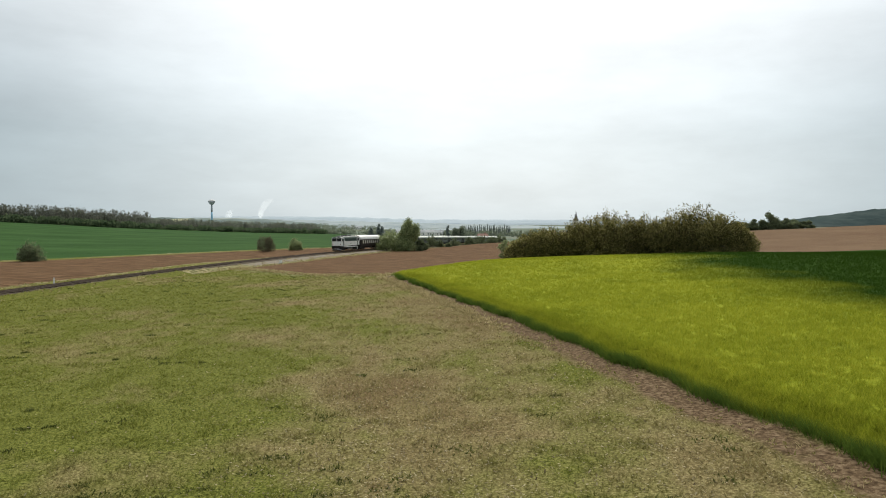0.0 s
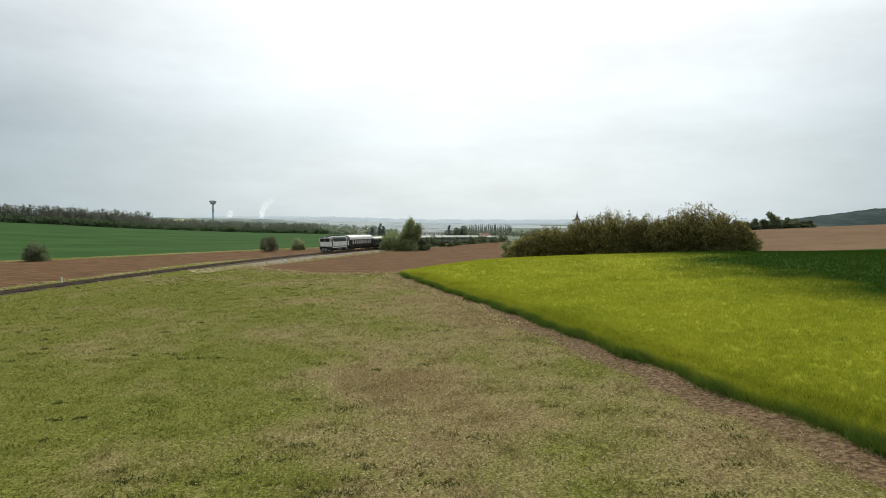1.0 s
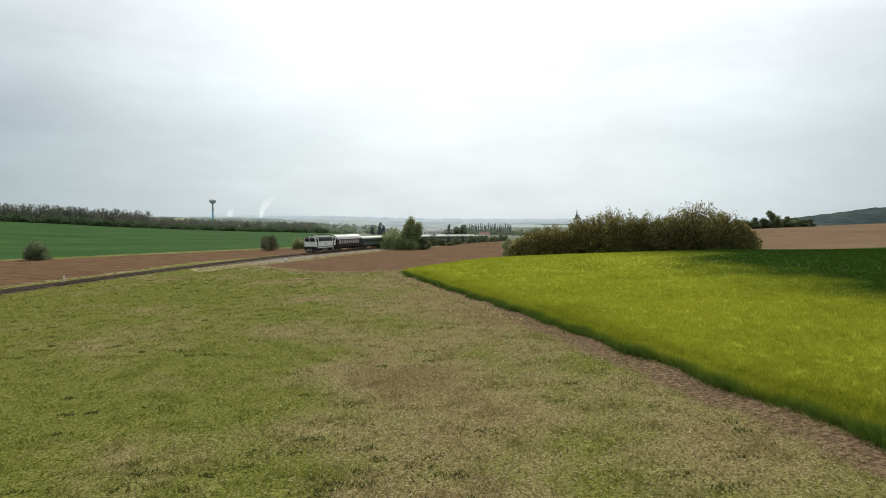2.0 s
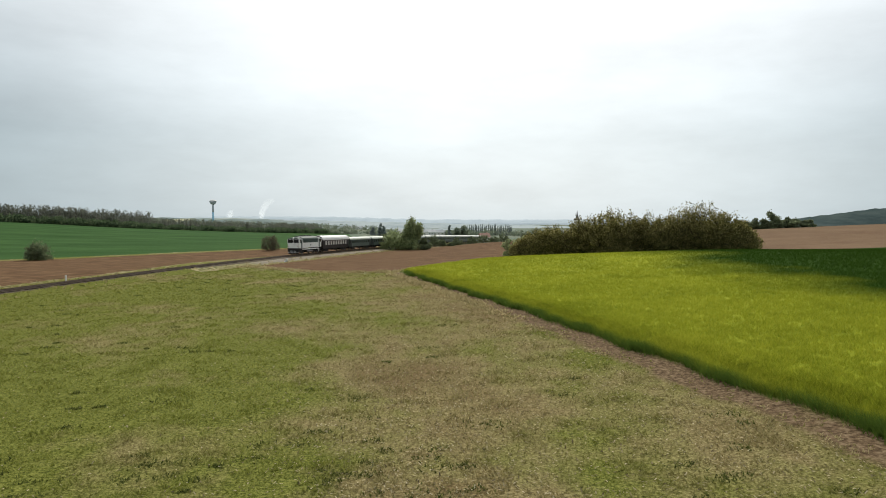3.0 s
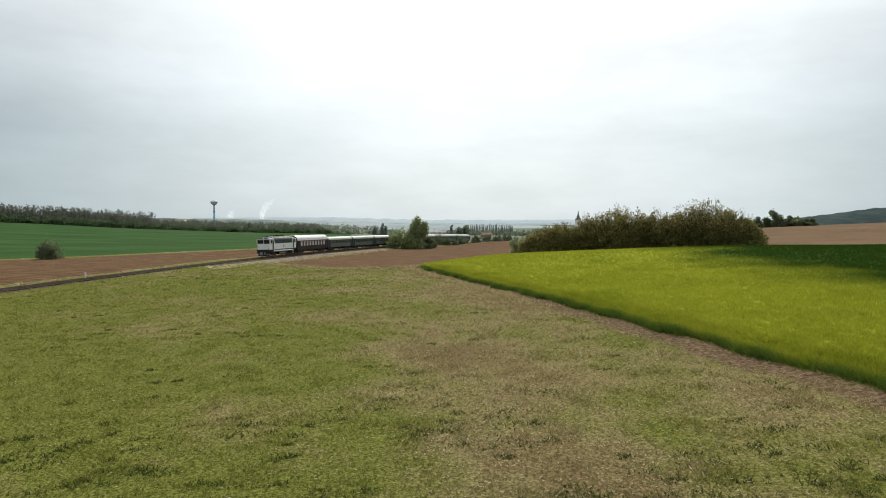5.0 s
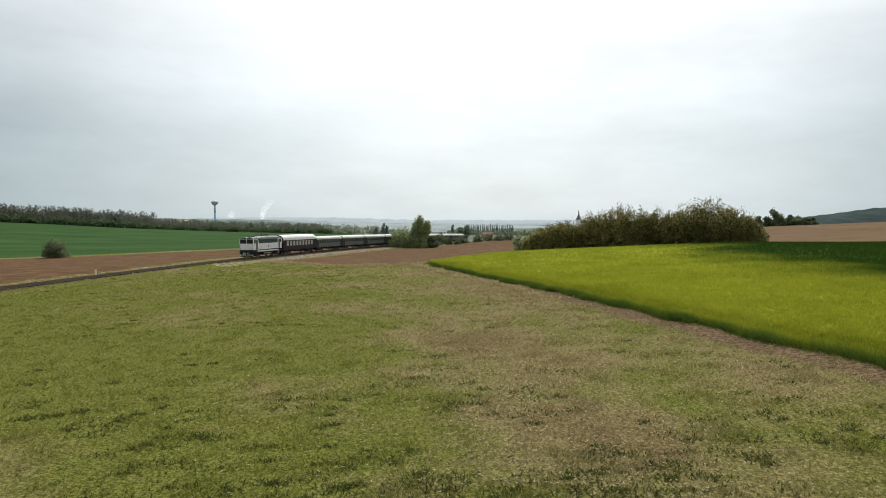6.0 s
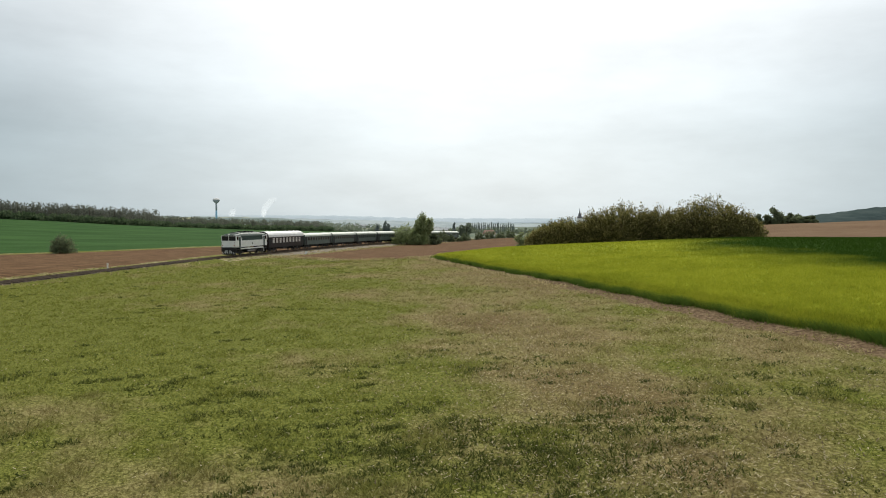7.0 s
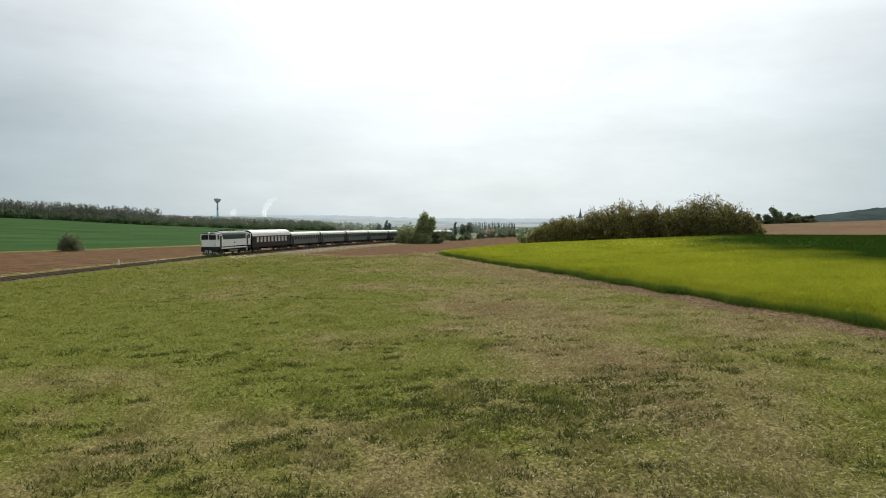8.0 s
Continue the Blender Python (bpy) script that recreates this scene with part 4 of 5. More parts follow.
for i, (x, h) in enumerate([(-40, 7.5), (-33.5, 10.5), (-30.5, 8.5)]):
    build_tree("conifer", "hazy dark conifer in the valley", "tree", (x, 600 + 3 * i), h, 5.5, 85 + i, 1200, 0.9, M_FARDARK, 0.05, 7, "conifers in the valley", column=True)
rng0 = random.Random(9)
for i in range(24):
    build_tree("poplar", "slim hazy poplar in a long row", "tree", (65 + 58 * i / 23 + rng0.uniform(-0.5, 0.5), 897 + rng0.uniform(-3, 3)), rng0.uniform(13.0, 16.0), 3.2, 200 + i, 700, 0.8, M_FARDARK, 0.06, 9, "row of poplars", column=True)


def build_woods(name, label, seed, strips, leaf, quads, size):
    """A distant wood as one mass of trunks and twig sprays."""
    rng = np.random.default_rng(seed)
    out, trunks = [], Geo()
    for x0, y0, x1, y1, n, hmin, hmax, wide, depth in strips:
        for k in range(n):
            f = rng.random()
            x, y = x0 + (x1 - x0) * f + rng.normal() * 2, y0 + (y1 - y0) * f + rng.uniform(0, depth)
            z, h = float(height(x, y)), rng.uniform(hmin, hmax)
            w = wide * rng.uniform(0.7, 1.3)
            lobes = [(x + rng.normal() * w * 0.25, y + rng.normal() * w * 0.25, z + h * (0.08 + 0.78 * (j + 0.5) / 4), w * 0.42, w * 0.42, h * 0.19) for j in range(4)]
            out.append(leaf_cloud(rng, lobes, quads, size, 1.4))
            trunks.tube((x, y, z - 0.3), (x, y, z + h * 0.8), h * 0.016, h * 0.005, 4, False)
    ob = new(name, quads_mesh(name, np.concatenate(out), leaf))
    tagged(ob, label, "wood", kind="stuff")
    tk = new(name + "_trunks", trunks.mesh(name + "_trunks", M_BARK))
    return tagged(tk, "thin bare trunks of " + label.split(" on ")[0], "wood", kind="stuff")


# far wood: its pale, greyed twig colours carry the haze in front of it
M_WOOD = leafy("bare_spring_wood", (0.105, 0.118, 0.095), (0.145, 0.155, 0.122), (0.20, 0.205, 0.155))
M_SCRUB = leafy("dark_scrub", (0.060, 0.092, 0.050), (0.105, 0.150, 0.078), (0.17, 0.22, 0.11))
build_woods("wood_edge_scrub", "dark scrub along the edge of a wood", 301, [(-400, 410, -230, 555, 260, 3.5, 7, 7, 12), (-235, 548, -85, 628, 190, 3, 5.5, 6, 18)], M_SCRUB, 90, 1.3)
build_woods("bare_wood", "leafless spring wood on a low hill", 302, [(-420, 425, -235, 570, 520, 10.0, 16.5, 5.5, 45), (-300, 520, -100, 645, 300, 6, 10.5, 7, 70)], M_WOOD, 90, 1.15)
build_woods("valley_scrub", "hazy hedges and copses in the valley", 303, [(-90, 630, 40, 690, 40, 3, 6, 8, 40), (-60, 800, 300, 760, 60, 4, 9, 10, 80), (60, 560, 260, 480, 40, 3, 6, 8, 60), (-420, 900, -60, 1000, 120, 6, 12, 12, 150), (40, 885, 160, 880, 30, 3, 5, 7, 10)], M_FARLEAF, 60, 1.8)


# ---- far buildings and hills ----
M_WALL = simple("white_plaster", (0.74, 0.73, 0.69), 0.85, 0, 0.08, 0.3)
M_TILE = simple("red_tile_roof", (0.36, 0.22, 0.17), 0.8, 0, 0.2, 0.5)
M_GREYROOF = simple("grey_roof", (0.46, 0.47, 0.46), 0.7, 0, 0.15, 0.4)
M_CONC = simple("grey_concrete", (0.34, 0.39, 0.42), 0.8, 0, 0.12, 0.15)
M_BLUE = simple("blue_painted_concrete", (0.24, 0.46, 0.60), 0.7, 0, 0.1, 0.15)
M_SPIRE = simple("dark_copper_spire", (0.12, 0.115, 0.12), 0.6, 0.1, 0.15, 0.3)
M_POSTW = simple("white_post_paint", (0.72, 0.71, 0.66), 0.7, 0, 0.15, 4)


def ring(r, z, n=20):
    return [(r * math.cos(2 * math.pi * i / n), r * math.sin(2 * math.pi * i / n), z) for i in range(n)]


def build_water_tower():
    x, y = -390, 1317
    t = thing("water_tower", "slender water tower with a grey bowl tank", "water tower", at=pose(x, y, float(height(x, y)) - 1))
    top = 46.6 - (float(height(x, y)) - 1)
    b = top - 12
    part("foot", Geo().loft([ring(2.0, 0), ring(1.7, b * 0.7)]), M_BLUE, t, "blue painted lower shaft", True)
    part("shaft", Geo().loft([ring(1.7, b * 0.7), ring(1.5, b + 3)]), M_CONC, t, "grey concrete shaft", True)
    part("tank", Geo().loft([ring(1.6, b + 2.2), ring(3.4, b + 3.0), ring(5.2, b + 4.8), ring(6.3, b + 7.0), ring(6.5, b + 8.4)]), M_CONC, t, "grey bowl-shaped tank", True)
    part("cap", Geo().loft([ring(6.7, b + 8.4), ring(6.5, b + 9.2), ring(4.6, b + 10.9), ring(2.2, b + 11.8), ring(0.3, b + 12)]), M_WALL, t, "shallow domed cap", True)


def build_church():
    x, y = 186.5, 793.6
    t = thing("church", "white church with a dark pointed steeple", "church", at=pose(x, y, -14.8))
    part("tower", Geo().box(-2.9, -2.9, 0, 2.9, 2.9, 21, 0.1), M_WALL, t, "white square tower")
    for s in (-1, 1):
        w = part("belfry_window", Geo().box(s * 1.2 - 0.55, -2.98, 15.5, s * 1.2 + 0.55, -2.86, 18.6, 0.04), M_GREYROOF, t, "dark belfry opening")
    part("cornice", Geo().box(-3.3, -3.3, 21, 3.3, 3.3, 21.7, 0.1), M_WALL, t)
    part("spire", Geo().loft([ring(3.7, 21.7, 8), ring(2.9, 23.2, 8), ring(1.7, 24.4, 8), ring(1.8, 25.6, 8), ring(0.9, 27.5, 8), ring(0.06, 33.5, 8)]), M_SPIRE, t, "dark pointed spire")
    part("nave", Geo().box(3, -5, 0, 22, 5, 9, 0.1), M_WALL, t)
    part("nave_roof", Geo().loft([[(2.8, -5.6, 9), (2.8, 0, 14.5), (2.8, 5.6, 9)], [(22.3, -5.6, 9), (22.3, 0, 14.5), (22.3, 5.6, 9)]]), M_TILE, t)


def build_house(at, L, W, h, rh, turn, roof, label, name="house"):
    x, y = at
    t = thing(name, label, "house", at=pose(x, y, float(height(x, y)) - 0.2, 0, 0, turn))
    part("wall", Geo().box(-L / 2, -W / 2, 0, L / 2, W / 2, h, 0.03), M_WALL, t)
    o = 0.4
    part("roof", Geo().loft([[(-L / 2 - o, -W / 2 - o, h - 0.1), (-L / 2 - o, 0, h + rh), (-L / 2 - o, W / 2 + o, h - 0.1)], [(L / 2 + o, -W / 2 - o, h - 0.1), (L / 2 + o, 0, h + rh), (L / 2 + o, W / 2 + o, h - 0.1)]]), roof, t)
    part("chimney", Geo().box(L * 0.2, -0.3, h + rh * 0.5, L * 0.2 + 0.7, 0.3, h + rh + 0.8, 0.03), roof, t)
    n = max(2, int(L / 3))
    for k in range(n):
        xx = -L / 2 + L * (k + 0.5) / n
        w = part("window", Geo().box(xx - 0.5, -W / 2 - 0.02, h * 0.4, xx + 0.5, -W / 2 + 0.05, h * 0.4 + 1.2, 0.01), M_GLASS, t)
        part("sill", Geo().box(xx - 0.6, -W / 2 - 0.12, h * 0.4 - 0.08, xx + 0.6, -W / 2 + 0.05, h * 0.4), M_WALL, w)
    return t


build_water_tower()
build_church()
build_house((45.5, 470), 6.6, 6.5, 2.8, 2.8, 15, M_TILE, "small white house with a red tiled roof")
for i, (x, y, L, tn, rf) in enumerate([(-14, 640, 14, 20, M_GREYROOF), (-2, 655, 18, -10, M_GREYROOF), (12, 668, 12, 30, M_GREYROOF), (4, 640, 10, 5, M_GREYROOF), (22, 690, 14, -20, M_GREYROOF), (150, 760, 14, 10, M_TILE), (172, 800, 12, -25, M_GREYROOF), (-110, 1250, 30, 10, M_GREYROOF), (-130, 1270, 22, 0, M_GREYROOF)]):
    build_house((x, y), L * 0.75, 7, 3.6, 2.4, tn, rf, "distant white village house with a pitched roof", "village_house")

# steam over the far works: one soft tapering body each, thinning upwards
def steam_material():
    m = Mat("thin_steam", 1.0, 0, 0)
    m.color((0.9, 0.9, 0.9))
    tr = m.n("ShaderNodeBsdfTransparent")
    tl = m.n("ShaderNodeBsdfTranslucent")
    tl.inputs["Color"].default_value = (0.95, 0.95, 0.95, 1)
    a = m.n("ShaderNodeAddShader")
    m.l(m.b.outputs[0], a.inputs[0])
    m.l(tl.outputs[0], a.inputs[1])
    mx = m.n("ShaderNodeMixShader")
    sep = m.n("ShaderNodeSeparateXYZ")
    m.l(m.coord("Generated"), sep.inputs[0])
    thin = m.span(sep.outputs["Z"], 0.0, 1.0, 0.15, 0.035)
    m.l(m.math("MULTIPLY", thin, m.span(m.noise(0.05, 4), 0.3, 0.7, 0.45, 1.0)), mx.inputs[0])
    m.l(tr.outputs[0], mx.inputs[1])
    m.l(a.outputs[0], mx.inputs[2])
    m.l(mx.outputs[0], m.nt.nodes["Material Output"].inputs["Surface"])
    return m.m


M_STEAM = steam_material()


def build_plume(x, y, z, h, drift, r0, r1, seed):
    t = thing("steam_plume", "thin white steam plume drifting over distant works", "steam", at=pose(x, y, z))
    secs = []
    for k in range(25):
        f = k / 24
        r = (r0 + (r1 - r0) * f) * (1 if f < 0.8 else max(0.05, math.sqrt(max(0, 1 - ((f - 0.8) / 0.2) ** 2))))
        secs.append([(drift * f ** 2.2 + r * math.cos(a) * (1 + 0.3 * noise.noise(Vector((math.cos(a) * 0.8, k * 0.35, seed)))), r * 0.5 * math.sin(a), h * f) for a in [2 * math.pi * i / 20 for i in range(20)]])
    part("vapour", Geo().loft(secs), M_STEAM, t, smooth=True)


build_plume(-562, 2480, 14, 72, 40, 6, 19, 3)
build_plume(-676, 2480, 8, 38, 10, 9, 11, 5)


# ridges along the horizon; haze is painted into all but the dark hill's colours
def ridge_material(name, dark, light, patch):
    m = Mat(name, 1.0, 0, 0.0)
    c = m.ramp(m.noise(0.012, 5, 0.65, stretch=(1, 1, 3)), (0.35, dark), (0.6, light))
    c = m.mix(m.span(m.noise(0.004, 3, 0.5, stretch=(1, 1, 6)), 0.60, 0.66), c, patch)
    m.color(c)
    m.bump(m.noise(0.06, 4), 0.5, 6)
    return m.m


def build_ridge(name, label, x0, x1, y, base, profile, mat, seed, rough):
    """A long wooded ridge; profile gives its height along its length."""
    g, n = Geo(), 220
    secs = []
    for i in range(n + 1):
        f = i / n
        x = x0 + (x1 - x0) * f
        h = profile(f) + rough * (noise.noise(Vector((x * 0.02, seed, 0))) + 0.6 * noise.noise(Vector((x * 0.07, seed, 3))))
        secs.append([(x, y, base), (x, y + 60, base + (h - base) * 0.55), (x, y + 130, base + (h - base) * 0.88), (x, y + 180, h), (x, y + 500, base)])
    g.loft(secs, close=False, caps=False)
    ob = new(name, g.mesh(name, mat, False))
    return tagged(ob, label, "hills", kind="structure")


# aerial haze put into the base colours, paler and bluer from 1 to 3
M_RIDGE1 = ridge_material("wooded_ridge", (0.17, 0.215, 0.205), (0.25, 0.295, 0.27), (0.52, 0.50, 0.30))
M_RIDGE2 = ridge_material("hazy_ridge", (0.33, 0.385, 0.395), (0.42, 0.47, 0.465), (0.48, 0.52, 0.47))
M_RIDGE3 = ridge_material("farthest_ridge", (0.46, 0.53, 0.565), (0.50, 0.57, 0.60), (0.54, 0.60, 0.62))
M_RIDGE4 = ridge_material("dark_wooded_hill", (0.050, 0.072, 0.070), (0.080, 0.105, 0.098), (0.09, 0.12, 0.10))


def bump_at(c, w, h):
    return lambda f: h * math.exp(-((f - c) / w) ** 2)


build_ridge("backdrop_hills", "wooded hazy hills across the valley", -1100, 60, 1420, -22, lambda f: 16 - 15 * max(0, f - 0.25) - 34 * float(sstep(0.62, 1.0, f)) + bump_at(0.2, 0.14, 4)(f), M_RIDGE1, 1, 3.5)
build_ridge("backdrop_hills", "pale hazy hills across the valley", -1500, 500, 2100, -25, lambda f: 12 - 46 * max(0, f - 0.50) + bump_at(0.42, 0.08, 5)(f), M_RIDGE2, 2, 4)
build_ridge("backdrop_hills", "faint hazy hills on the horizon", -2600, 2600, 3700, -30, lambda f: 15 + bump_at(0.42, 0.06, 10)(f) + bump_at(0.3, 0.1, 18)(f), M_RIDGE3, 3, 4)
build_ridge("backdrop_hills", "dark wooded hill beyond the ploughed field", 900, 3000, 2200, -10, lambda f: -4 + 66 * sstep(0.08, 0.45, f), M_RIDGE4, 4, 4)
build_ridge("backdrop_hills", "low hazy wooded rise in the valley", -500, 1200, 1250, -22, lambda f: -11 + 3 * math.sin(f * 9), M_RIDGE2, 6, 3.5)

# ---- lineside markers ----
def build_marker_post():
    x, y = -48.0, 92.0
    t = thing("marker_post", "short white lineside marker post with dark base", "marker post", at=pose(x, y, float(height(x, y)) - 0.05))
    part("post", Geo().box(-0.09, -0.07, 0.15, 0.09, 0.07, 0.98, 0.02), M_POSTW, t, "white post")
    part("cap", Geo().box(-0.11, -0.09, 0.98, 0.11, 0.09, 1.05, 0.02), M_POSTW, t)
    part("base", Geo().box(-0.16, -0.14, 0, 0.16, 0.14, 0.16, 0.03), M_BLACK, t, "dark base")


def build_marker_stone():
    x, y = -28.9, 146.0
    t = thing("marker_stone", "white painted block beside the railway bank", "marker stone", at=pose(x, y, float(height(x, y)) - 0.05, 0, 0, 20))
    part("block", Geo().box(-0.3, -0.22, 0.1, 0.3, 0.22, 0.72, 0.07), M_POSTW, t, "white block")
    part("base", Geo().box(-0.5, -0.4, 0, 0.5, 0.4, 0.12, 0.03), M_CONC, t, "grey base")


build_marker_post()
build_marker_stone()


# ---- grass and crop ----
def grass_material():
    m = Mat("meadow_grass", 0.9, 0, 0.05)
    rnd = m.nt.nodes.new("ShaderNodeNewGeometry").outputs["Random Per Island"]
    green = m.ramp(rnd, (0.0, (0.125, 0.140, 0.028)), (0.6, (0.225, 0.243, 0.048)), (1.0, (0.34, 0.345, 0.09)))
    dry = m.ramp(rnd, (0.0, (0.195, 0.158, 0.066)), (0.6, (0.305, 0.258, 0.108)), (1.0, (0.45, 0.39, 0.20)))
    c = m.mix(m.span(dry_amount(m), 0.49, 0.65), green, dry)
    m.color(c)
    tr = m.n("ShaderNodeBsdfTranslucent")
    m.l(c, tr.inputs["Color"])
    mx = m.n("ShaderNodeMixShader", Fac=0.4)
    m.l(m.b.outputs[0], mx.inputs[1])
    m.l(tr.outputs[0], mx.inputs[2])
    m.l(mx.outputs[0], m.nt.nodes["Material Output"].inputs["Surface"])
    return m.m


def crop_material():
    m = Mat("crop_leaves", 0.9, 0, 0.05)
    rnd = m.nt.nodes.new("ShaderNodeNewGeometry").outputs["Random Per Island"]
    c = crop_colour(m, m.span(rnd, 0, 1, 0.34, 0.82))
    m.color(c)
    tr = m.n("ShaderNodeBsdfTranslucent")
    m.l(c, tr.inputs["Color"])
    mx = m.n("ShaderNodeMixShader", Fac=0.4)
    m.l(m.b.outputs[0], mx.inputs[1])
    m.l(tr.outputs[0], mx.inputs[2])
    m.l(mx.outputs[0], m.nt.nodes["Material Output"].inputs["Surface"])
    return m.m


def scatter(rng, n, d0, d1, half):
    """Places fanned out over the meadow, thinning with distance from the near end."""
    d = np.exp(rng.uniform(math.log(d0), math.log(d1), n))
    a = rng.uniform(-half, half, n)
    return -2 + d * np.sin(a), -13 + d * np.cos(a), d


def blades(rng, x, y, z, h, w, lean, per):
    """per upright pointed blades at each place."""
    x, y, z, h, w = (np.repeat(v, per) for v in (x, y, z, h, w))
    n = len(x)
    a = rng.uniform(0, 2 * math.pi, n)
    ox, oy = rng.normal(size=n) * h * 0.35, rng.normal(size=n) * h * 0.35
    hh = h * rng.uniform(0.55, 1.2, n)
    lx, ly = rng.normal(size=n) * lean * hh, rng.normal(size=n) * lean * hh
    c, s = np.cos(a) * w, np.sin(a) * w
    bx, by = x + ox, y + oy
    return np.stack([np.stack([bx - c, by - s, z], 1), np.stack([bx + c, by + s, z], 1), np.stack([bx + lx, by + ly, z + hh], 1)], 1)


def stuff(name, tri, mat, label, category, extra=()):
    me = quads_mesh(name, tri, mat, 3)
    P = tri.reshape(-1, 3)
    zn = zones(P[:, 0], P[:, 1])
    for k in extra:
        me.attributes.new(k, "FLOAT", "POINT").data.foreach_set("value", zn[k].astype(np.float32))
    return tagged(new(name, me), label, category, kind="stuff")


def build_grass():
    rng = np.random.default_rng(11)
    x, y, d = scatter(rng, 330000, 9, 130, 0.72)
    # and thinly all round, behind the near end too
    ux, uy = rng.uniform(-48, 14, 80000), rng.uniform(-40, 60, 80000)
    x, y, d = np.concatenate([x, ux]), np.concatenate([y, uy]), np.concatenate([d, np.full(80000, 22.0)])
    zn = zones(x, y)
    ok = (zn["crop"] < 0.1) & (zn["plough"] < 0.3) & (zn["bed"] < -1) & (zn["tan"] < 0)
    ok &= (zn["bank"] < 0) | (rng.random(len(x)) < 0.08)
    clump = np.array([noise.noise(Vector((a * 0.9, b * 0.9, 0))) for a, b in zip(x, y)])
    ok &= clump > rng.uniform(-1.1, 0.35, len(x))
    x, y, d, clump = x[ok], y[ok], d[ok], clump[ok]
    h = (0.035 + 0.06 * np.clip(clump, 0, 1)) * rng.uniform(0.6, 1.6, len(x)) * (1 + d / 90)
    tri = blades(rng, x, y, height(x, y) - 0.01, h, 0.004 + 0.00065 * d, 0.8, 2)
    stuff("grass", tri, grass_material(), "short mown meadow grass, green and straw-coloured", "grass", ("worn",))


def build_dry_tufts():
    rng = np.random.default_rng(12)
    # along the crop's edge and the rim of the ploughed land
    f = rng.random(3200) ** 0.7
    ex, ey = 12.7 + (-2.3 - 12.7) * f, -7.5 + (70.9 + 7.5) * f
    ex, ey = ex + edge_bow(ey) - 0.98 * (1.35 + rng.normal(size=3200) * 0.34), ey - 0.19 * rng.normal(size=3200)
    f2 = rng.random(1500)
    px, py = -3.2 + (15.1 + 3.2) * f2, 73.7 + (109.9 - 73.7) * f2 + rng.normal(size=1500) * 0.5 + 0.6
    f3 = rng.random(1500)
    qx, qy = -31.9 + 28.7 * f3, 117.6 - 43.9 * f3 + rng.normal(size=1500) * 0.7
    s4 = rng.uniform(-10, 230, 2600)
    tr = np.array([on_track(s, 6.5 + o) for s, o in zip(s4, rng.normal(size=2600) * 1.6)])
    s5 = rng.uniform(-10, 200, 1500)
    tl = np.array([on_track(s, -6.0 + o) for s, o in zip(s5, rng.normal(size=1500) * 0.8)])
    x = np.concatenate([ex, px, qx, tr[:, 0], tl[:, 0]])
    y = np.concatenate([ey, py, qy, tr[:, 1], tl[:, 1]])
    keep = np.array([noise.noise(Vector((a * 0.35, b * 0.35, 7))) for a, b in zip(x, y)]) > rng.uniform(-0.35, 0.45, len(x)) + 0.2 * (y < 34)
    x, y = x[keep], y[keep]
    d = np.hypot(x, y + 6)
    h = rng.uniform(0.10, 0.30, len(x)) * (0.8 + np.clip(d, 0, 120) / 120)
    h = h * np.concatenate([np.full(3200, 0.7), np.full(3000, 0.85), np.full(4100, 0.5)])[keep] * (0.55 + 0.45 * sstep(20, 50, y))
    tri = blades(rng, x, y, height(x, y) - 0.01, h, 0.007 + 0.0005 * d, 0.6, 7)
    m = leafy("straw_tufts", (0.17, 0.14, 0.060), (0.42, 0.35, 0.17), (0.66, 0.56, 0.32))
    stuff("dry_grass_tufts", tri, m, "dry straw-coloured grass tufts along the field edges", "grass")


def build_weeds():
    """Low, darker grass clumps scattered over the meadow, and weeds near the line."""
    rng = np.random.default_rng(13)
    x, y, d = scatter(rng, 9000, 8, 48, 0.74)
    some = rng.random(len(x)) < 0.07 + 0.75 * (1 - sstep(5, 20, y)) * (1 - 0.6 * sstep(-1, 3, x)) * (0.12 + 0.88 * sstep(-13, -6, x)) * sstep(7, 13, d)
    x, y, d = x[some], y[some], d[some]
    wx, wy = rng.uniform(-45, -10, 260), rng.uniform(10, 105, 260)
    x, y = np.concatenate([x, wx]), np.concatenate([y, wy])
    zn = zones(x, y)
    cl = np.array([noise.noise(Vector((a * 0.22, b * 0.22, 2))) for a, b in zip(x, y)])
    keep = (zn["bed"] < -3) & (zn["plough"] < -1) & (zn["crop"] < -0.8) & (cl > rng.uniform(-0.4, 0.5, len(x)))
    x, y = x[keep], y[keep]
    per = 26
    rad = np.repeat(rng.uniform(0.06, 0.24, len(x)), per)
    bx, by = np.repeat(x, per) + rng.normal(size=len(rad)) * rad * 1.3, np.repeat(y, per) + rng.normal(size=len(rad)) * rad * 0.8
    d = np.hypot(bx + 2, by + 13)
    h = rng.uniform(0.04, 0.11, len(bx))
    tri = blades(rng, bx, by, height(bx, by) - 0.01, h, 0.006 + 0.0006 * d, 0.7, 2)
    stuff("grass_clumps", tri, leafy("clump_leaves", (0.040, 0.052, 0.014), (0.090, 0.110, 0.028), (0.19, 0.20, 0.06)), "darker green grass clumps in the mown meadow", "grass")


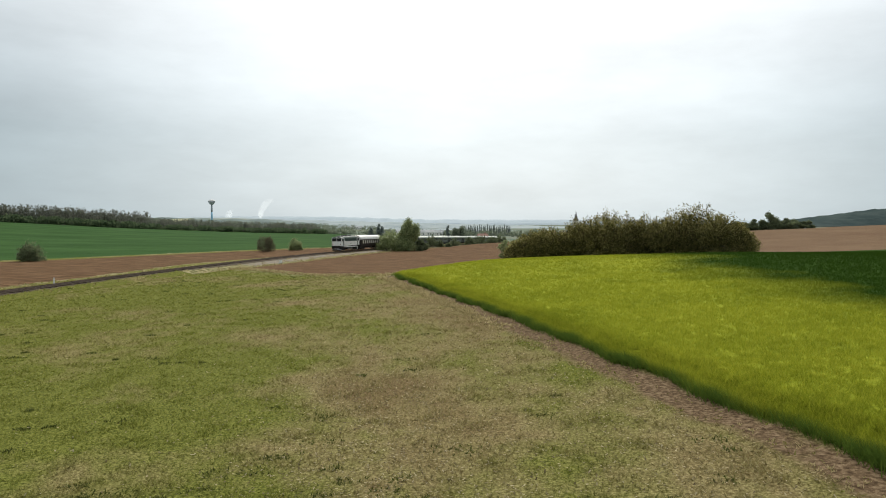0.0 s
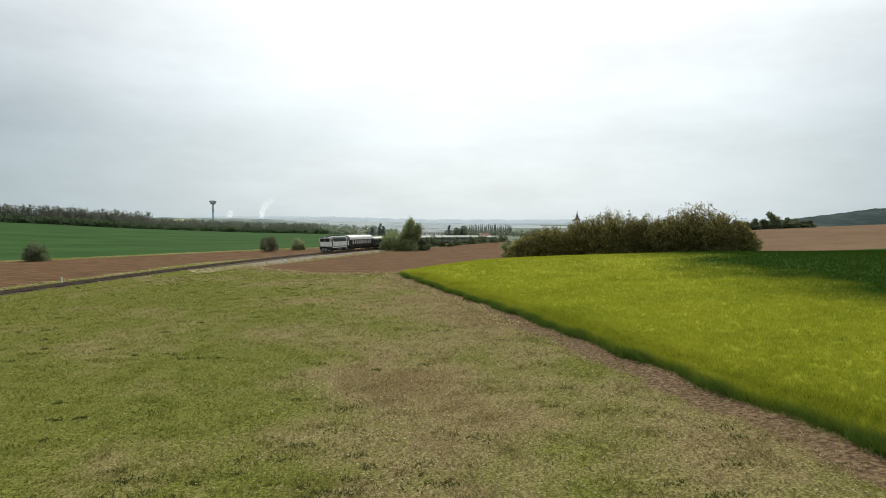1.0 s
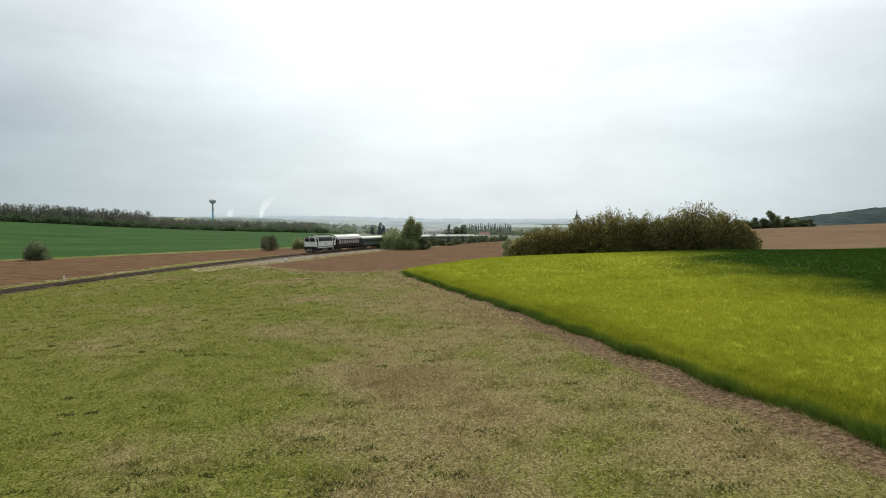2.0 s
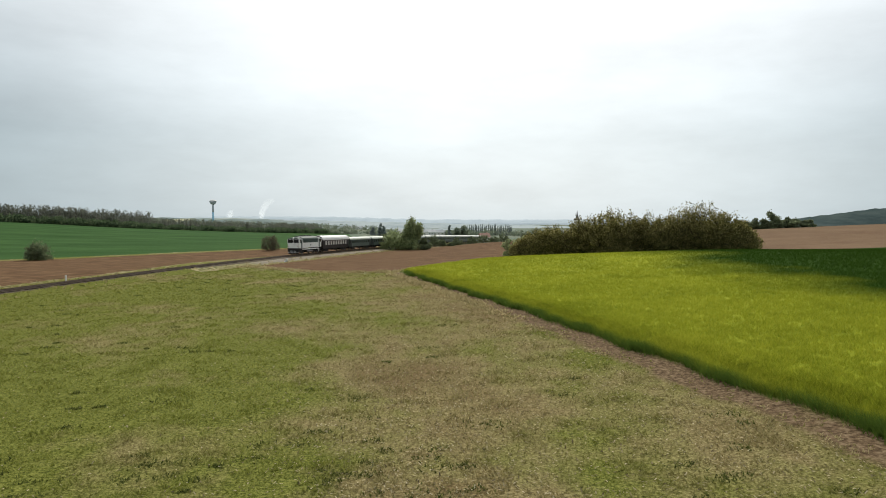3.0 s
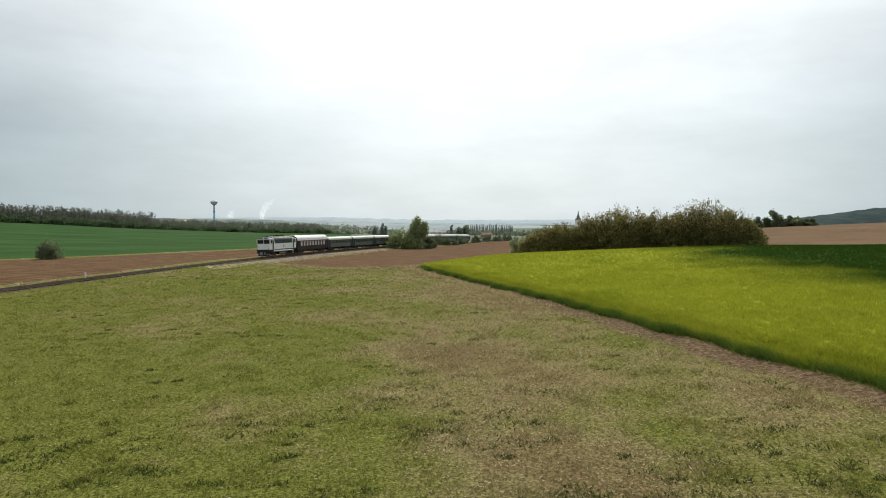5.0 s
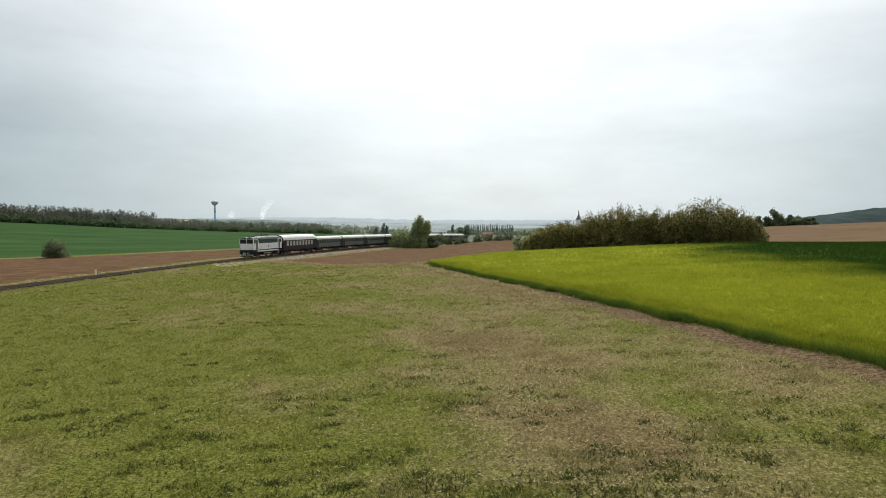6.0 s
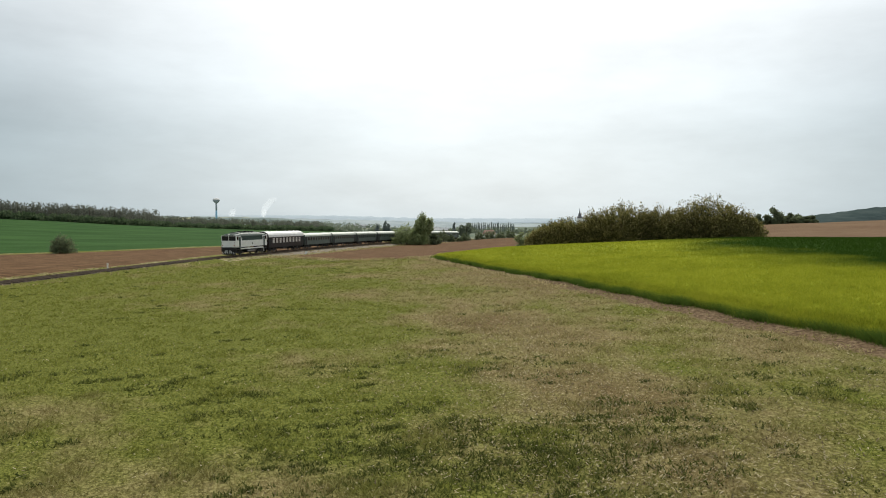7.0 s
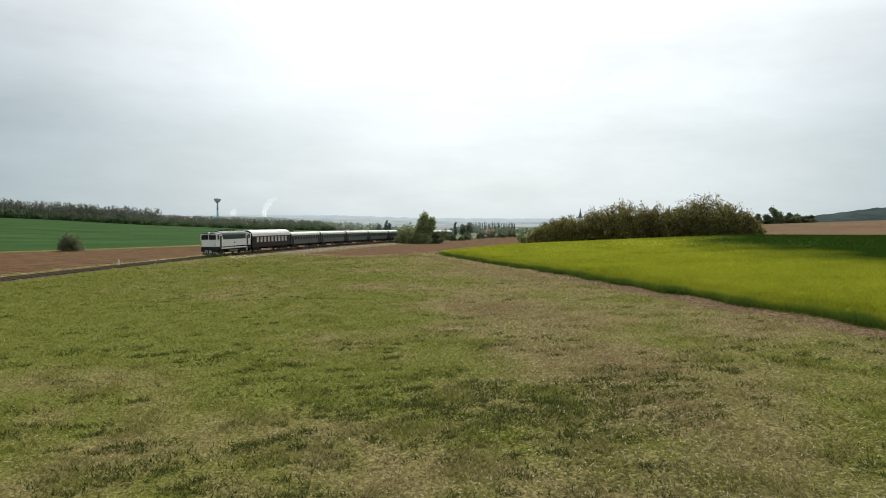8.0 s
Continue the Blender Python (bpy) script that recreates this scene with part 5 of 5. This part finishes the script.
def build_crop():
    rng = np.random.default_rng(14)
    n = 260000
    d = np.exp(rng.uniform(math.log(14), math.log(125), n))
    a = rng.uniform(-0.05, 0.78, n)
    x, y = -2 + d * np.sin(a), -13 + d * np.cos(a)
    # a denser belt along the meadow edge
    f = rng.random(45000)
    w = rng.exponential(0.5, 45000)
    bx, by = 12.7 - 15.0 * f + edge_bow(-7.5 + 78.4 * f) + w * 0.98, -7.5 + 78.4 * f + w * 0.19
    x, y, d = np.concatenate([x, bx]), np.concatenate([y, by]), np.concatenate([d, np.hypot(bx + 2, by + 13)])
    crop = zones(x, y)["crop"]
    edge = 0.25 * np.sin(y * 1.7) * np.sin(y * 0.53 + 1)
    ok = (crop > 0.15 + edge * 0.5)
    # small bare spots and seed rows
    thin = np.array([noise.noise(Vector((p * 1.5, q * 1.5, 9))) + 0.5 * noise.noise(Vector((p * 4, q * 4, 5))) for p, q in zip(x, y)])
    ok &= (thin < 0.42) | (crop < 0.8) | (rng.random(len(x)) < 0.15)
    x, y, d, crop = x[ok], y[ok], d[ok], crop[ok]
    row = 1 + 0.18 * np.array([noise.noise(Vector((p * 0.5, q * 0.5, 4))) for p, q in zip(x, y)])
    h = row * rng.uniform(0.7, 1.2, len(x)) * (0.17 + 0.24 * (1 - sstep(0.1, 0.9, crop)))
    tri = blades(rng, x, y, height(x, y) + 0.40 * sstep(0.2, 1.2, crop) - 0.03, h, 0.003 + 0.00032 * d, 0.5, 4)
    stuff("crop", tri, crop_material(), "dense knee-high yellowish-green crop, shade painted in towards the far corner", "crop", ("lush", "crop"))


def build_litter():
    """Cut straw and bits of stalk lying on the meadow."""
    rng = np.random.default_rng(15)
    x, y, d = scatter(rng, 150000, 12, 60, 0.72)
    zn = zones(x, y)
    p = np.clip(0.10 + 0.55 * zn["worn"], 0.04, 0.8) - 0.2 * (zn["bank"] > 0)
    keep = (zn["crop"] < 0) & (rng.random(len(x)) < p)
    x, y, d = x[keep], y[keep], d[keep]
    n = len(x)
    a, L, w = rng.uniform(0, math.pi, n), rng.uniform(0.012, 0.042, n), 0.003 + 0.0004 * d
    u = np.stack([np.cos(a) * L, np.sin(a) * L, rng.normal(size=n) * L * 0.35], 1)
    v = np.stack([-np.sin(a) * w, np.cos(a) * w, np.zeros(n)], 1)
    c = np.stack([x, y, height(x, y) + rng.uniform(0.012, 0.05, n)], 1)
    me = quads_mesh("straw_litter", np.stack([c - u - v, c + u - v, c + u + v, c - u + v], 1), leafy("cut_straw", (0.10, 0.075, 0.045), (0.42, 0.36, 0.21), (0.70, 0.62, 0.42)))
    tagged(new("straw_litter", me), "pale cut straw lying on the mown meadow", "straw", kind="stuff")


build_grass()
build_litter()
build_dry_tufts()
build_weeds()
build_crop()


motions()
